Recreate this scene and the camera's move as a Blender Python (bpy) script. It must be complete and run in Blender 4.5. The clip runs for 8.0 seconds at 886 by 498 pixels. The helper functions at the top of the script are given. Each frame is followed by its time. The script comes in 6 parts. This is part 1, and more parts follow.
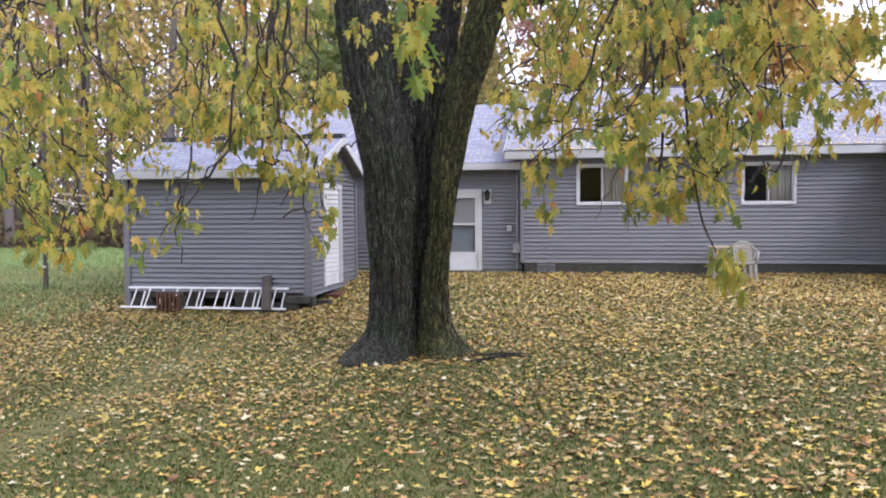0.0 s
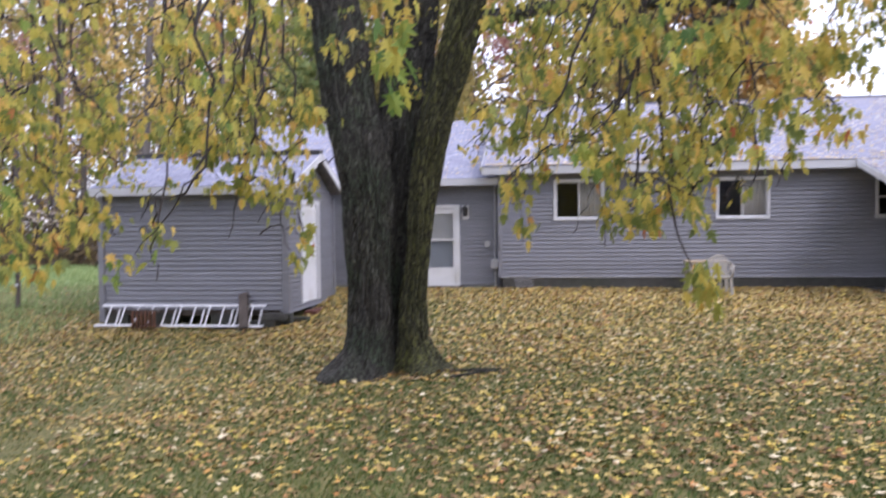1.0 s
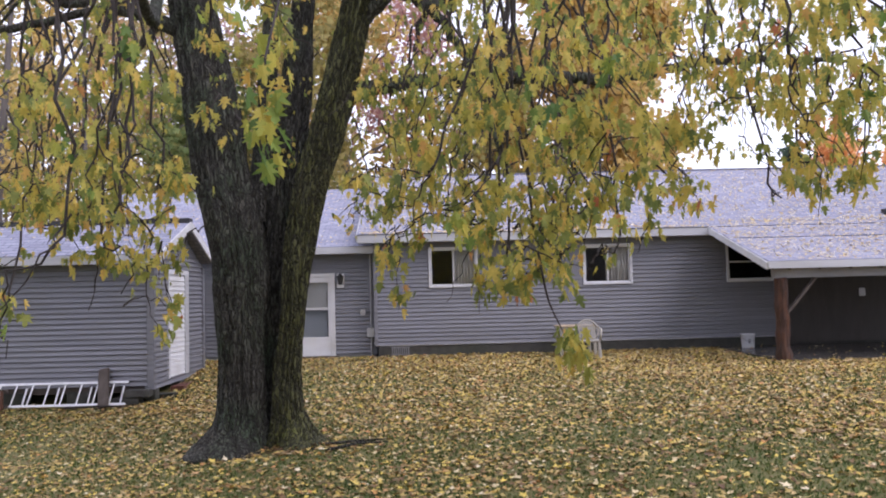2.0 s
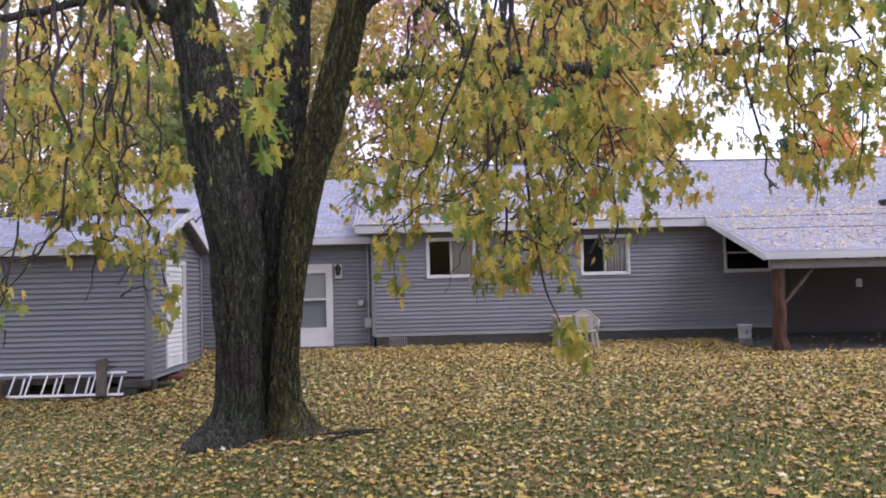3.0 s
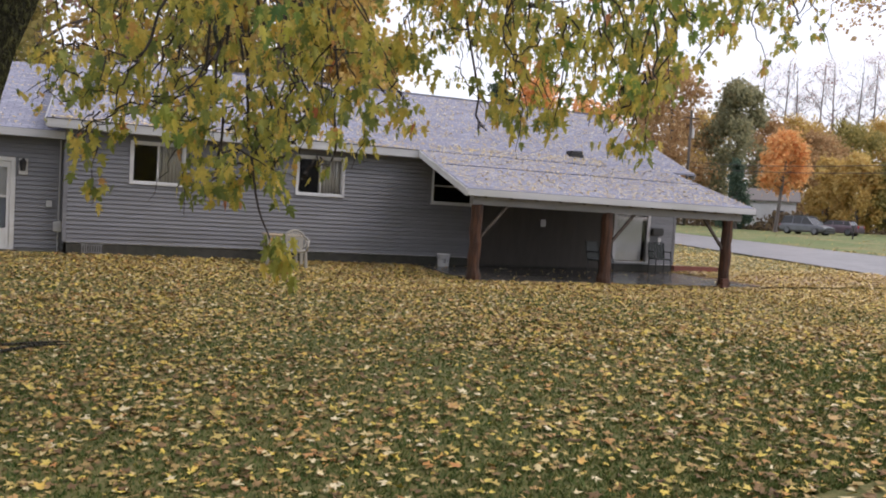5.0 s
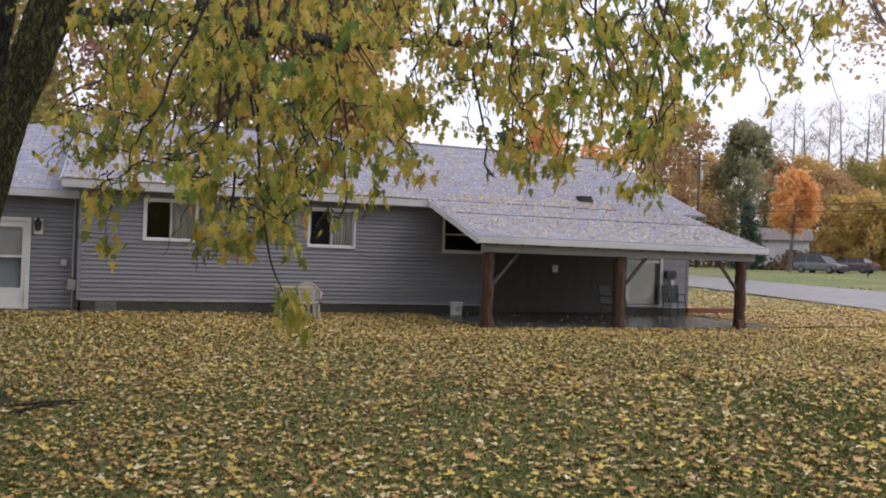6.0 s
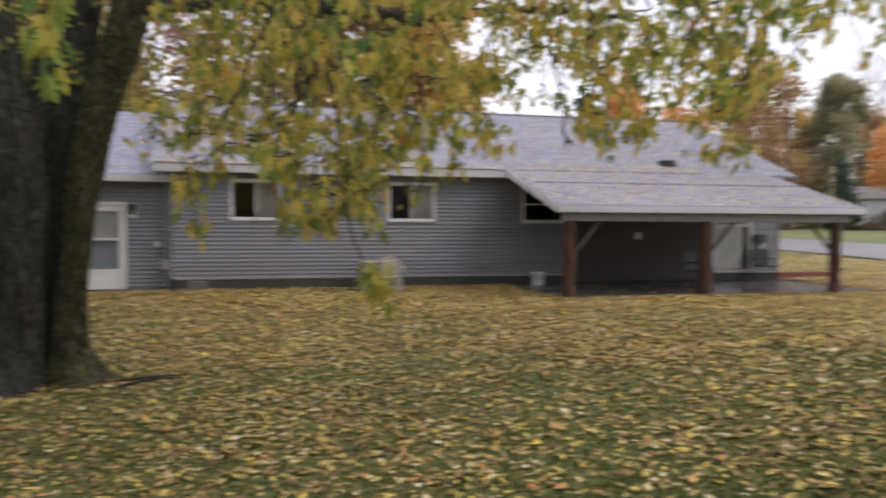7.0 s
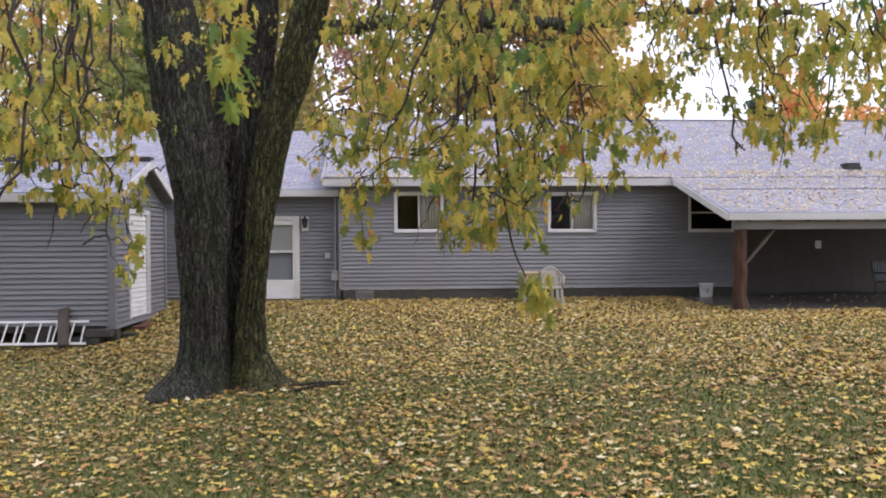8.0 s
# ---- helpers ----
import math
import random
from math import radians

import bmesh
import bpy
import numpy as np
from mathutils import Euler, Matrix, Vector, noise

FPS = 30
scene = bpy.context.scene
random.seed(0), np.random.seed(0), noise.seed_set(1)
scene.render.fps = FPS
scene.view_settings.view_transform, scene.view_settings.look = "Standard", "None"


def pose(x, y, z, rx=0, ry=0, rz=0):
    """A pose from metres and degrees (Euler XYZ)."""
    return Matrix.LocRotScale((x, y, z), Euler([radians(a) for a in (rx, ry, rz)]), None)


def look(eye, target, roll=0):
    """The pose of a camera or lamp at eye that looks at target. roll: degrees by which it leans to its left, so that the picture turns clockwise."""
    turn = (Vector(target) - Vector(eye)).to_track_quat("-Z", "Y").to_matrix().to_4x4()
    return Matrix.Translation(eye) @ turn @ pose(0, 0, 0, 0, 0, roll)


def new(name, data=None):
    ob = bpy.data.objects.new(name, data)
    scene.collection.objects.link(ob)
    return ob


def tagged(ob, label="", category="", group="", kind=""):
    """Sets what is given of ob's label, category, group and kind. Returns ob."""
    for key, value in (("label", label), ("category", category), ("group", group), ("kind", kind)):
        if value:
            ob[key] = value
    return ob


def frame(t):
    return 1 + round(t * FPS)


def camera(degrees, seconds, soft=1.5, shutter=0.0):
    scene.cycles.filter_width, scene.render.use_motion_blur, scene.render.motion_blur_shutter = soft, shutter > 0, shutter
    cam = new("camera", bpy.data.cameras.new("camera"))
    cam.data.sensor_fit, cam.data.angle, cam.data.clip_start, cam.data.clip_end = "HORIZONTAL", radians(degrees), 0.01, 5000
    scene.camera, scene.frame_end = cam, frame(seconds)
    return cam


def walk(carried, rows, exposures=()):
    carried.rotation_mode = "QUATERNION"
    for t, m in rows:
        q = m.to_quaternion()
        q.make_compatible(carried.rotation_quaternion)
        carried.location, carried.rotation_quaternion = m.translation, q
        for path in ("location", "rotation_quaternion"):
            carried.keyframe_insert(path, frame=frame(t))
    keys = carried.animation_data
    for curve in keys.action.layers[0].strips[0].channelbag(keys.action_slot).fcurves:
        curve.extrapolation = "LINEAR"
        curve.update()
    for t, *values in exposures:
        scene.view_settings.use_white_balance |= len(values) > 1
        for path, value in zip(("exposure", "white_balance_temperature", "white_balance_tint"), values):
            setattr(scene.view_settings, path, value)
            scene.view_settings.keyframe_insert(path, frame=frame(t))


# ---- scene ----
EYE = 1.5
cam = camera(57.5, 8.0, soft=1.95, shutter=0.5)
PATH = [
    (0.0, pose(0, 0, EYE, 87.43, 0.37, 9.46)),
    (0.5, pose(0, 0, EYE, 87.05, 0.11, 9.28)),
    (1.0, pose(0, 0, EYE, 88.53, 0.64, 7.90)),
    (1.2, pose(0, 0, EYE, 91.38, 1.42, 4.00)),
    (1.5, pose(0, 0, EYE, 93.32, 1.95, 0.36)),
    (1.7, pose(0, 0, EYE, 93.30, 1.63, -0.69)),
    (2.8, pose(0, 0, EYE, 92.64, 1.23, -0.99)),
    (3.0, pose(0, 0, EYE, 92.53, 1.38, -1.06)),
    (3.4, pose(0, 0, EYE, 91.75, 1.32, -2.14)),
    (3.5, pose(0, 0, EYE, 91.26, 1.39, -2.96)),
    (3.6, pose(0, 0, EYE, 90.38, 1.45, -4.40)),
    (3.7, pose(0, 0, EYE, 88.98, 1.1, -6.62)),
    (3.8, pose(0, 0, EYE, 87.65, 0.01, -9.93)),
    (4.0, pose(0, 0, EYE, 87.35, -2.64, -18.17)),
    (4.2, pose(0, 0, EYE, 87.22, -4.81, -22.40)),
    (5.3, pose(0, 0, EYE, 87.40, -3.15, -20.89)),
    (5.5, pose(0, 0, EYE, 88.00, -3.20, -21.20)),
    (6.0, pose(0, 0, EYE, 90.62, -1.95, -20.36)),
    (6.5, pose(0, 0, EYE, 90.24, -1.64, -20.37)),
    (7.0, pose(0, 0, EYE, 88.50, -0.18, -14.70)),
    (7.2, pose(0, 0, EYE, 89.63, -0.01, -7.60)),
    (7.5, pose(0, 0, EYE, 88.89, 0.09, -2.89)),
    (8.0, pose(0, 0, EYE, 89.28, 0.34, -3.37)),
]
EXPOSURES = [(0.0, 0.6, 6000, 20), (0.8, 0.6, 5900, 23), (1.5, 0.3, 6100, 24), (3.5, 0.26, 6020, 26), (4.0, 0.32, 6500, 17), (5.3, -0.16, 6600, 16), (6.6, -0.18, 6550, 16), (7.0, -0.12, 6700, 16),
             (7.5, 0.24, 6500, 17), (8.0, 0.28, 6400, 18)]
walk(cam, PATH, EXPOSURES)

# ---- sky: bright overcast ----
world = bpy.data.worlds.new("overcast")
scene.world = world
world.use_nodes = True
wn = world.node_tree.nodes
wl = world.node_tree.links
sky = wn.new("ShaderNodeTexSky")
sky.sky_type = "NISHITA"
sky.sun_disc = False
sky.sun_elevation = radians(47)
sky.sun_rotation = radians(122)
sky_bg = wn["Background"]
sky_bg.inputs["Strength"].default_value = 0.05
wl.new(sky.outputs[0], sky_bg.inputs["Color"])
cloud_bg = wn.new("ShaderNodeBackground")
cloud_bg.inputs["Color"].default_value = (0.95, 0.955, 1.0, 1)
cloud_bg.inputs["Strength"].default_value = 1.07
both = wn.new("ShaderNodeAddShader")
wl.new(sky_bg.outputs[0], both.inputs[0])
wl.new(cloud_bg.outputs[0], both.inputs[1])
wl.new(both.outputs[0], wn["World Output"].inputs["Surface"])

sun_data = bpy.data.lights.new("sun", "SUN")
sun_data.energy = 1.55
sun_data.angle = radians(35)
sun_data.color = (1.0, 0.96, 0.9)
sun_ob = new("sun", sun_data)
sun_ob.matrix_world = look((16, -2, 20), (0, 8, 0))


# ---- materials ----
def material(name, colors, scale=4.0, rough=0.7, bump=0.0, bump_scale=40.0, metal=0.0, stretch=(1, 1, 1),
             island=0.0, per_object=0.0, dirt=None, dirt_scale=0.7, dirt_amount=0.0, spec=0.5, coords="Object"):
    """Noise between colours, finer relief, larger stains, and a shift of value for each piece."""
    m = bpy.data.materials.new(name)
    m.use_nodes = True
    n, l = m.node_tree.nodes, m.node_tree.links
    b = n["Principled BSDF"]
    b.inputs["Roughness"].default_value = rough
    b.inputs["Metallic"].default_value = metal
    b.inputs["Specular IOR Level"].default_value = spec
    tc = n.new("ShaderNodeTexCoord")
    mp = n.new("ShaderNodeMapping")
    mp.inputs["Scale"].default_value = stretch
    l.new(tc.outputs[coords], mp.inputs["Vector"])
    nz = n.new("ShaderNodeTexNoise")
    nz.inputs["Scale"].default_value = scale
    nz.inputs["Detail"].default_value = 6
    nz.inputs["Roughness"].default_value = 0.6
    l.new(mp.outputs[0], nz.inputs["Vector"])
    ramp = n.new("ShaderNodeValToRGB")
    el = ramp.color_ramp.elements
    while len(el) < len(colors):
        el.new(0.5)
    for i, c in enumerate(colors):
        el[i].position = 0.3 + 0.4 * i / max(1, len(colors) - 1)
        el[i].color = (*c, 1)
    l.new(nz.outputs["Fac"], ramp.inputs["Fac"])
    out = ramp.outputs["Color"]
    if dirt:
        dn = n.new("ShaderNodeTexNoise")
        dn.inputs["Scale"].default_value = dirt_scale
        dn.inputs["Detail"].default_value = 5
        l.new(tc.outputs[coords], dn.inputs["Vector"])
        dr = n.new("ShaderNodeMapRange")
        dr.inputs["From Min"].default_value = 0.45
        dr.inputs["From Max"].default_value = 0.7
        dr.inputs["To Max"].default_value = dirt_amount
        l.new(dn.outputs["Fac"], dr.inputs["Value"])
        mx = n.new("ShaderNodeMix")
        mx.data_type = "RGBA"
        mx.inputs["B"].default_value = (*dirt, 1)
        for s in mx.inputs:
            if s.identifier == "B_Color":
                s.default_value = (*dirt, 1)
            if s.identifier == "A_Color":
                l.new(out, s)
            if s.identifier == "Factor_Float":
                l.new(dr.outputs[0], s)
        out = [s for s in mx.outputs if s.identifier == "Result_Color"][0]
    if island or per_object:
        hs = n.new("ShaderNodeHueSaturation")
        mr = n.new("ShaderNodeMapRange")
        k = island or per_object
        mr.inputs["To Min"].default_value = 1 - k
        mr.inputs["To Max"].default_value = 1 + k
        if island:
            src = n.new("ShaderNodeNewGeometry").outputs["Random Per Island"]
        else:
            src = n.new("ShaderNodeObjectInfo").outputs["Random"]
        l.new(src, mr.inputs["Value"])
        l.new(mr.outputs[0], hs.inputs["Value"])
        l.new(out, hs.inputs["Color"])
        out = hs.outputs["Color"]
    l.new(out, b.inputs["Base Color"])
    if bump:
        bn = n.new("ShaderNodeTexNoise")
        bn.inputs["Scale"].default_value = bump_scale
        bn.inputs["Detail"].default_value = 5
        l.new(mp.outputs[0], bn.inputs["Vector"])
        bu = n.new("ShaderNodeBump")
        bu.inputs["Strength"].default_value = bump
        bu.inputs["Distance"].default_value = 0.02
        l.new(bn.outputs["Fac"], bu.inputs["Height"])
        l.new(bu.outputs[0], b.inputs["Normal"])
    return m


def leaf_material(name, stops, rough=0.55, glow=0.3, source="island"):
    """Leaves: one colour each from the stops, light partly coming through."""
    m = bpy.data.materials.new(name)
    m.use_nodes = True
    n, l = m.node_tree.nodes, m.node_tree.links
    b = n["Principled BSDF"]
    b.inputs["Roughness"].default_value = rough
    b.inputs["Specular IOR Level"].default_value = 0.3
    if source == "island":
        src = n.new("ShaderNodeNewGeometry").outputs["Random Per Island"]
    else:
        src = n.new("ShaderNodeObjectInfo").outputs["Random"]
    ramp = n.new("ShaderNodeValToRGB")
    ramp.color_ramp.interpolation = "LINEAR"
    el = ramp.color_ramp.elements
    while len(el) < len(stops):
        el.new(0.5)
    for i, (p, c) in enumerate(stops):
        el[i].position = p
        el[i].color = (*c, 1)
    l.new(src, ramp.inputs["Fac"])
    tc = n.new("ShaderNodeTexCoord")
    nz = n.new("ShaderNodeTexNoise")
    nz.inputs["Scale"].default_value = 25
    nz.inputs["Detail"].default_value = 3
    l.new(tc.outputs["Object"], nz.inputs["Vector"])
    mr = n.new("ShaderNodeMapRange")
    mr.inputs["To Min"].default_value = 0.65
    mr.inputs["To Max"].default_value = 1.35
    l.new(nz.outputs["Fac"], mr.inputs["Value"])
    hs = n.new("ShaderNodeHueSaturation")
    l.new(mr.outputs[0], hs.inputs["Value"])
    l.new(ramp.outputs[0], hs.inputs["Color"])
    l.new(hs.outputs[0], b.inputs["Base Color"])
    if glow:
        tr = n.new("ShaderNodeBsdfTranslucent")
        l.new(hs.outputs[0], tr.inputs["Color"])
        mix = n.new("ShaderNodeMixShader")
        mix.inputs["Fac"].default_value = glow
        l.new(b.outputs[0], mix.inputs[1])
        l.new(tr.outputs[0], mix.inputs[2])
        l.new(mix.outputs[0], n["Material Output"].inputs["Surface"])
    return m


def glass_material(name, tint=(0.02, 0.022, 0.025), rough=0.03):
    """Window glass: mostly clear, with a gloss."""
    m = bpy.data.materials.new(name)
    m.use_nodes = True
    n, l = m.node_tree.nodes, m.node_tree.links
    tr = n.new("ShaderNodeBsdfTransparent")
    tr.inputs["Color"].default_value = (*tint, 1)
    gl = n.new("ShaderNodeBsdfGlossy")
    gl.inputs["Roughness"].default_value = rough
    fr = n.new("ShaderNodeFresnel")
    fr.inputs["IOR"].default_value = 1.5
    mix = n.new("ShaderNodeMixShader")
    l.new(fr.outputs[0], mix.inputs["Fac"])
    l.new(tr.outputs[0], mix.inputs[1])
    l.new(gl.outputs[0], mix.inputs[2])
    l.new(mix.outputs[0], n["Material Output"].inputs["Surface"])
    return m


M_SIDING = material("grey_vinyl_siding", [(0.165, 0.169, 0.19), (0.202, 0.207, 0.23)], 3, 0.5, 0.05, 60, stretch=(0.3, 1, 3),
                    per_object=0.06, dirt=(0.15, 0.15, 0.14), dirt_amount=0.35)
M_TRIM = material("white_painted_trim", [(0.55, 0.56, 0.58), (0.68, 0.69, 0.71)], 5, 0.5, 0.03, 80, dirt=(0.4, 0.39, 0.35), dirt_amount=0.3)
M_FASCIA = material("pale_grey_fascia", [(0.42, 0.43, 0.45), (0.5, 0.51, 0.53)], 5, 0.5, 0.03, 80, stretch=(0.2, 1, 2), dirt=(0.3, 0.3, 0.27), dirt_amount=0.3)
M_CORE = material("grey_sheathing", [(0.2, 0.2, 0.21), (0.25, 0.25, 0.26)], 4, 0.7)
M_FOUND = material("dark_foundation_block", [(0.035, 0.035, 0.032), (0.07, 0.068, 0.06)], 6, 0.9, 0.4, 30, dirt=(0.03, 0.04, 0.02), dirt_amount=0.5)
# near-black colour stands for unlit rooms, in far-off panes too
M_DARK = material("unlit_room_dark", [(0.022, 0.025, 0.031), (0.036, 0.04, 0.048)], 2, 0.9)
M_CURTAIN = material("beige_curtain_cloth", [(0.56, 0.53, 0.47), (0.7, 0.66, 0.6)], 6, 0.9, 0.1, 90, stretch=(4, 1, 0.4))
M_GLASS = glass_material("window_glass", (0.92, 0.93, 0.93))
M_SCREEN = glass_material("dark_screen_glass", (0.76, 0.79, 0.82))
M_DOOR = material("white_metal_door", [(0.66, 0.67, 0.68), (0.76, 0.77, 0.78)], 4, 0.4, 0.02, 60, dirt=(0.35, 0.33, 0.25), dirt_amount=0.35, dirt_scale=2.0)
M_POST = material("brown_stained_log", [(0.016, 0.007, 0.004), (0.05, 0.019, 0.008), (0.105, 0.04, 0.015)], 5, 0.75, 0.5, 30, stretch=(3, 3, 0.4), dirt=(0.03, 0.02, 0.015), dirt_amount=0.8, dirt_scale=1.2)
M_WOOD = material("weathered_grey_wood", [(0.05, 0.04, 0.035), (0.11, 0.09, 0.075)], 6, 0.85, 0.4, 40, stretch=(1, 1, 0.3))
M_BEAM = material("grey_painted_beam", [(0.2, 0.2, 0.205), (0.27, 0.27, 0.275)], 4, 0.7, 0.1, 30, stretch=(0.3, 1, 1))
# wet slab, its base also darkened to deepen the porch shade
M_CONC = material("wet_shade_dark_concrete", [(0.06, 0.056, 0.052), (0.12, 0.113, 0.105)], 3, 0.22, 0.12, 40, dirt=(0.045, 0.042, 0.04), dirt_amount=0.7)
M_BRICK = material("red_brick", [(0.1, 0.04, 0.028), (0.17, 0.07, 0.05)], 8, 0.85, 0.3, 50, per_object=0.2, dirt=(0.07, 0.05, 0.04), dirt_amount=0.7, dirt_scale=3)
M_PLASTIC = material("white_plastic", [(0.32, 0.305, 0.27), (0.4, 0.38, 0.335)], 4, 0.4, dirt=(0.45, 0.42, 0.35), dirt_amount=0.4, dirt_scale=3)
M_TABLETOP = material("tan_table_top", [(0.4, 0.3, 0.2), (0.5, 0.4, 0.28)], 5, 0.6)
# stands for shaded siding: the porch's darkness is in the colour
M_PORCHSHADE = material("porch_shade_brown", [(0.05, 0.044, 0.037), (0.066, 0.058, 0.05)], 3, 0.7, 0.1, 30, stretch=(2, 1, 0.4))
# kept dark to cut bounced light and deepen the porch shade
M_RAFTER = material("shade_dark_rafter_wood", [(0.06, 0.05, 0.042), (0.1, 0.085, 0.07)], 5, 0.85, 0.2, 30)
M_RUSTY = material("rusty_brown_wood", [(0.08, 0.035, 0.02), (0.15, 0.07, 0.04)], 8, 0.85)
M_PALEWOOD = material("pale_bare_wood", [(0.4, 0.33, 0.26), (0.5, 0.43, 0.36)], 6, 0.8)
M_BLACK = material("black_metal", [(0.012, 0.012, 0.013), (0.03, 0.03, 0.03)], 8, 0.45)
M_GREENPL = material("dark_green_plastic", [(0.008, 0.016, 0.014), (0.014, 0.024, 0.02)], 8, 0.5)
M_ALU = material("white_aluminium", [(0.62, 0.63, 0.65), (0.75, 0.76, 0.78)], 9, 0.4, metal=0.2)
M_GREYBOX = material("grey_meter_plastic", [(0.45, 0.46, 0.47), (0.55, 0.56, 0.57)], 6, 0.5)
M_ROAD = material("wet_asphalt", [(0.19, 0.187, 0.2), (0.29, 0.285, 0.3)], 1.2, 0.42, 0.2, 60, dirt=(0.17, 0.17, 0.175), dirt_amount=0.6, dirt_scale=0.4)
M_DRIVE = material("leafy_gravel", [(0.33, 0.23, 0.17), (0.5, 0.37, 0.28)], 6, 0.8, 0.4, 40, dirt=(0.28, 0.18, 0.06), dirt_amount=0.6)


def shingle_material():
    m = material("blue_grey_asphalt_shingle", [(0.22, 0.23, 0.31), (0.37, 0.38, 0.47)], 26, 0.8, 0.4, 120, dirt=(0.3, 0.315, 0.4),
                 dirt_amount=0.6, dirt_scale=0.8)
    n, l = m.node_tree.nodes, m.node_tree.links
    b = n["Principled BSDF"]
    tc = n.new("ShaderNodeTexCoord")
    br = n.new("ShaderNodeTexBrick")
    br.inputs["Scale"].default_value = 1.0
    br.inputs["Brick Width"].default_value = 0.3
    br.inputs["Row Height"].default_value = 0.14
    br.inputs["Mortar Size"].default_value = 0.012
    br.inputs["Color1"].default_value = (0.75, 0.75, 0.78, 1)
    br.inputs["Color2"].default_value = (1.15, 1.15, 1.15, 1)
    br.inputs["Mortar"].default_value = (0.45, 0.45, 0.47, 1)
    l.new(tc.outputs["UV"], br.inputs["Vector"])
    mx = n.new("ShaderNodeMix")
    mx.data_type = "RGBA"
    mx.blend_type = "MULTIPLY"
    old = b.inputs["Base Color"].links[0].from_socket
    for s in mx.inputs:
        if s.identifier == "Factor_Float":
            s.default_value = 0.85
        if s.identifier == "A_Color":
            l.new(old, s)
        if s.identifier == "B_Color":
            l.new(br.outputs["Color"], s)
    l.new([s for s in mx.outputs if s.identifier == "Result_Color"][0], b.inputs["Base Color"])
    return m


def bark_material(name, furrow, plate, pale, green, green_amount):
    """Scaly bark: long narrow plates with dark furrows between them, lichen and moss in patches."""
    m = material(name, [plate, plate, pale], 16, 0.9, 0.0, stretch=(1, 1, 0.35), dirt=green, dirt_amount=green_amount, dirt_scale=1.6)
    n, l = m.node_tree.nodes, m.node_tree.links
    b = n["Principled BSDF"]
    tc = n.new("ShaderNodeTexCoord")
    warp = n.new("ShaderNodeTexNoise")
    warp.inputs["Scale"].default_value = 9.0
    warp.inputs["Detail"].default_value = 3
    l.new(tc.outputs["Object"], warp.inputs["Vector"])
    add = n.new("ShaderNodeVectorMath")
    add.operation = "MULTIPLY_ADD"
    add.inputs[1].default_value = (0.14, 0.14, 0.14)
    l.new(warp.outputs["Color"], add.inputs[0])
    l.new(tc.outputs["Object"], add.inputs[2])
    mp = n.new("ShaderNodeMapping")
    mp.inputs["Scale"].default_value = (1, 1, 0.13)
    l.new(add.outputs[0], mp.inputs["Vector"])
    vo = n.new("ShaderNodeTexVoronoi")
    vo.feature = "DISTANCE_TO_EDGE"
    vo.inputs["Scale"].default_value = 20
    l.new(mp.outputs[0], vo.inputs["Vector"])
    fine = n.new("ShaderNodeTexNoise")
    fine.inputs["Scale"].default_value = 70
    fine.inputs["Detail"].default_value = 5
    l.new(mp.outputs[0], fine.inputs["Vector"])
    up = n.new("ShaderNodeMapRange")
    up.inputs["From Min"].default_value = 0.0
    up.inputs["From Max"].default_value = 0.24
    l.new(vo.outputs["Distance"], up.inputs["Value"])
    mx = n.new("ShaderNodeMix")
    mx.data_type = "RGBA"
    old = b.inputs["Base Color"].links[0].from_socket
    for k in mx.inputs:
        if k.identifier == "Factor_Float":
            l.new(up.outputs[0], k)
        if k.identifier == "A_Color":
            k.default_value = (*furrow, 1)
        if k.identifier == "B_Color":
            l.new(old, k)
    l.new([k for k in mx.outputs if k.identifier == "Result_Color"][0], b.inputs["Base Color"])
    hi = n.new("ShaderNodeMath")
    hi.operation = "MULTIPLY_ADD"
    hi.inputs[1].default_value = 0.45
    l.new(fine.outputs["Fac"], hi.inputs[0])
    l.new(up.outputs[0], hi.inputs[2])
    bu = n.new("ShaderNodeBump")
    bu.inputs["Strength"].default_value = 0.9
    bu.inputs["Distance"].default_value = 0.05
    l.new(hi.outputs[0], bu.inputs["Height"])
    l.new(bu.outputs[0], b.inputs["Normal"])
    return m


M_SHINGLE = shingle_material()
M_BARK = bark_material("maple_bark", (0.02, 0.018, 0.014), (0.075, 0.072, 0.058), (0.15, 0.152, 0.125), (0.055, 0.088, 0.045), 0.8)
M_BARK_MOSS = bark_material("mossy_maple_bark", (0.02, 0.018, 0.01), (0.095, 0.099, 0.038), (0.155, 0.157, 0.06), (0.125, 0.135, 0.03), 0.85)
M_TWIG = material("dark_twig_bark", [(0.018, 0.014, 0.012), (0.045, 0.036, 0.03)], 12, 0.85)
M_FARBARK = material("grey_far_bark", [(0.1, 0.088, 0.085), (0.19, 0.17, 0.165)], 2, 0.9, stretch=(1, 1, 0.3))
M_LEAF = leaf_material("maple_leaf", [(0.0, (0.15, 0.2, 0.06)), (0.22, (0.26, 0.3, 0.08)), (0.45, (0.43, 0.42, 0.1)), (0.72, (0.62, 0.53, 0.12)),
                                      (0.92, (0.72, 0.54, 0.13)), (0.985, (0.66, 0.4, 0.12)), (1.0, (0.5, 0.17, 0.09))], glow=0.55)
M_LEAF_ONE = leaf_material("near_maple_leaf", [(0.0, (0.09, 0.17, 0.045)), (0.55, (0.24, 0.32, 0.065)), (0.88, (0.54, 0.48, 0.09)), (1.0, (0.58, 0.36, 0.08))], glow=0.5, source="object")
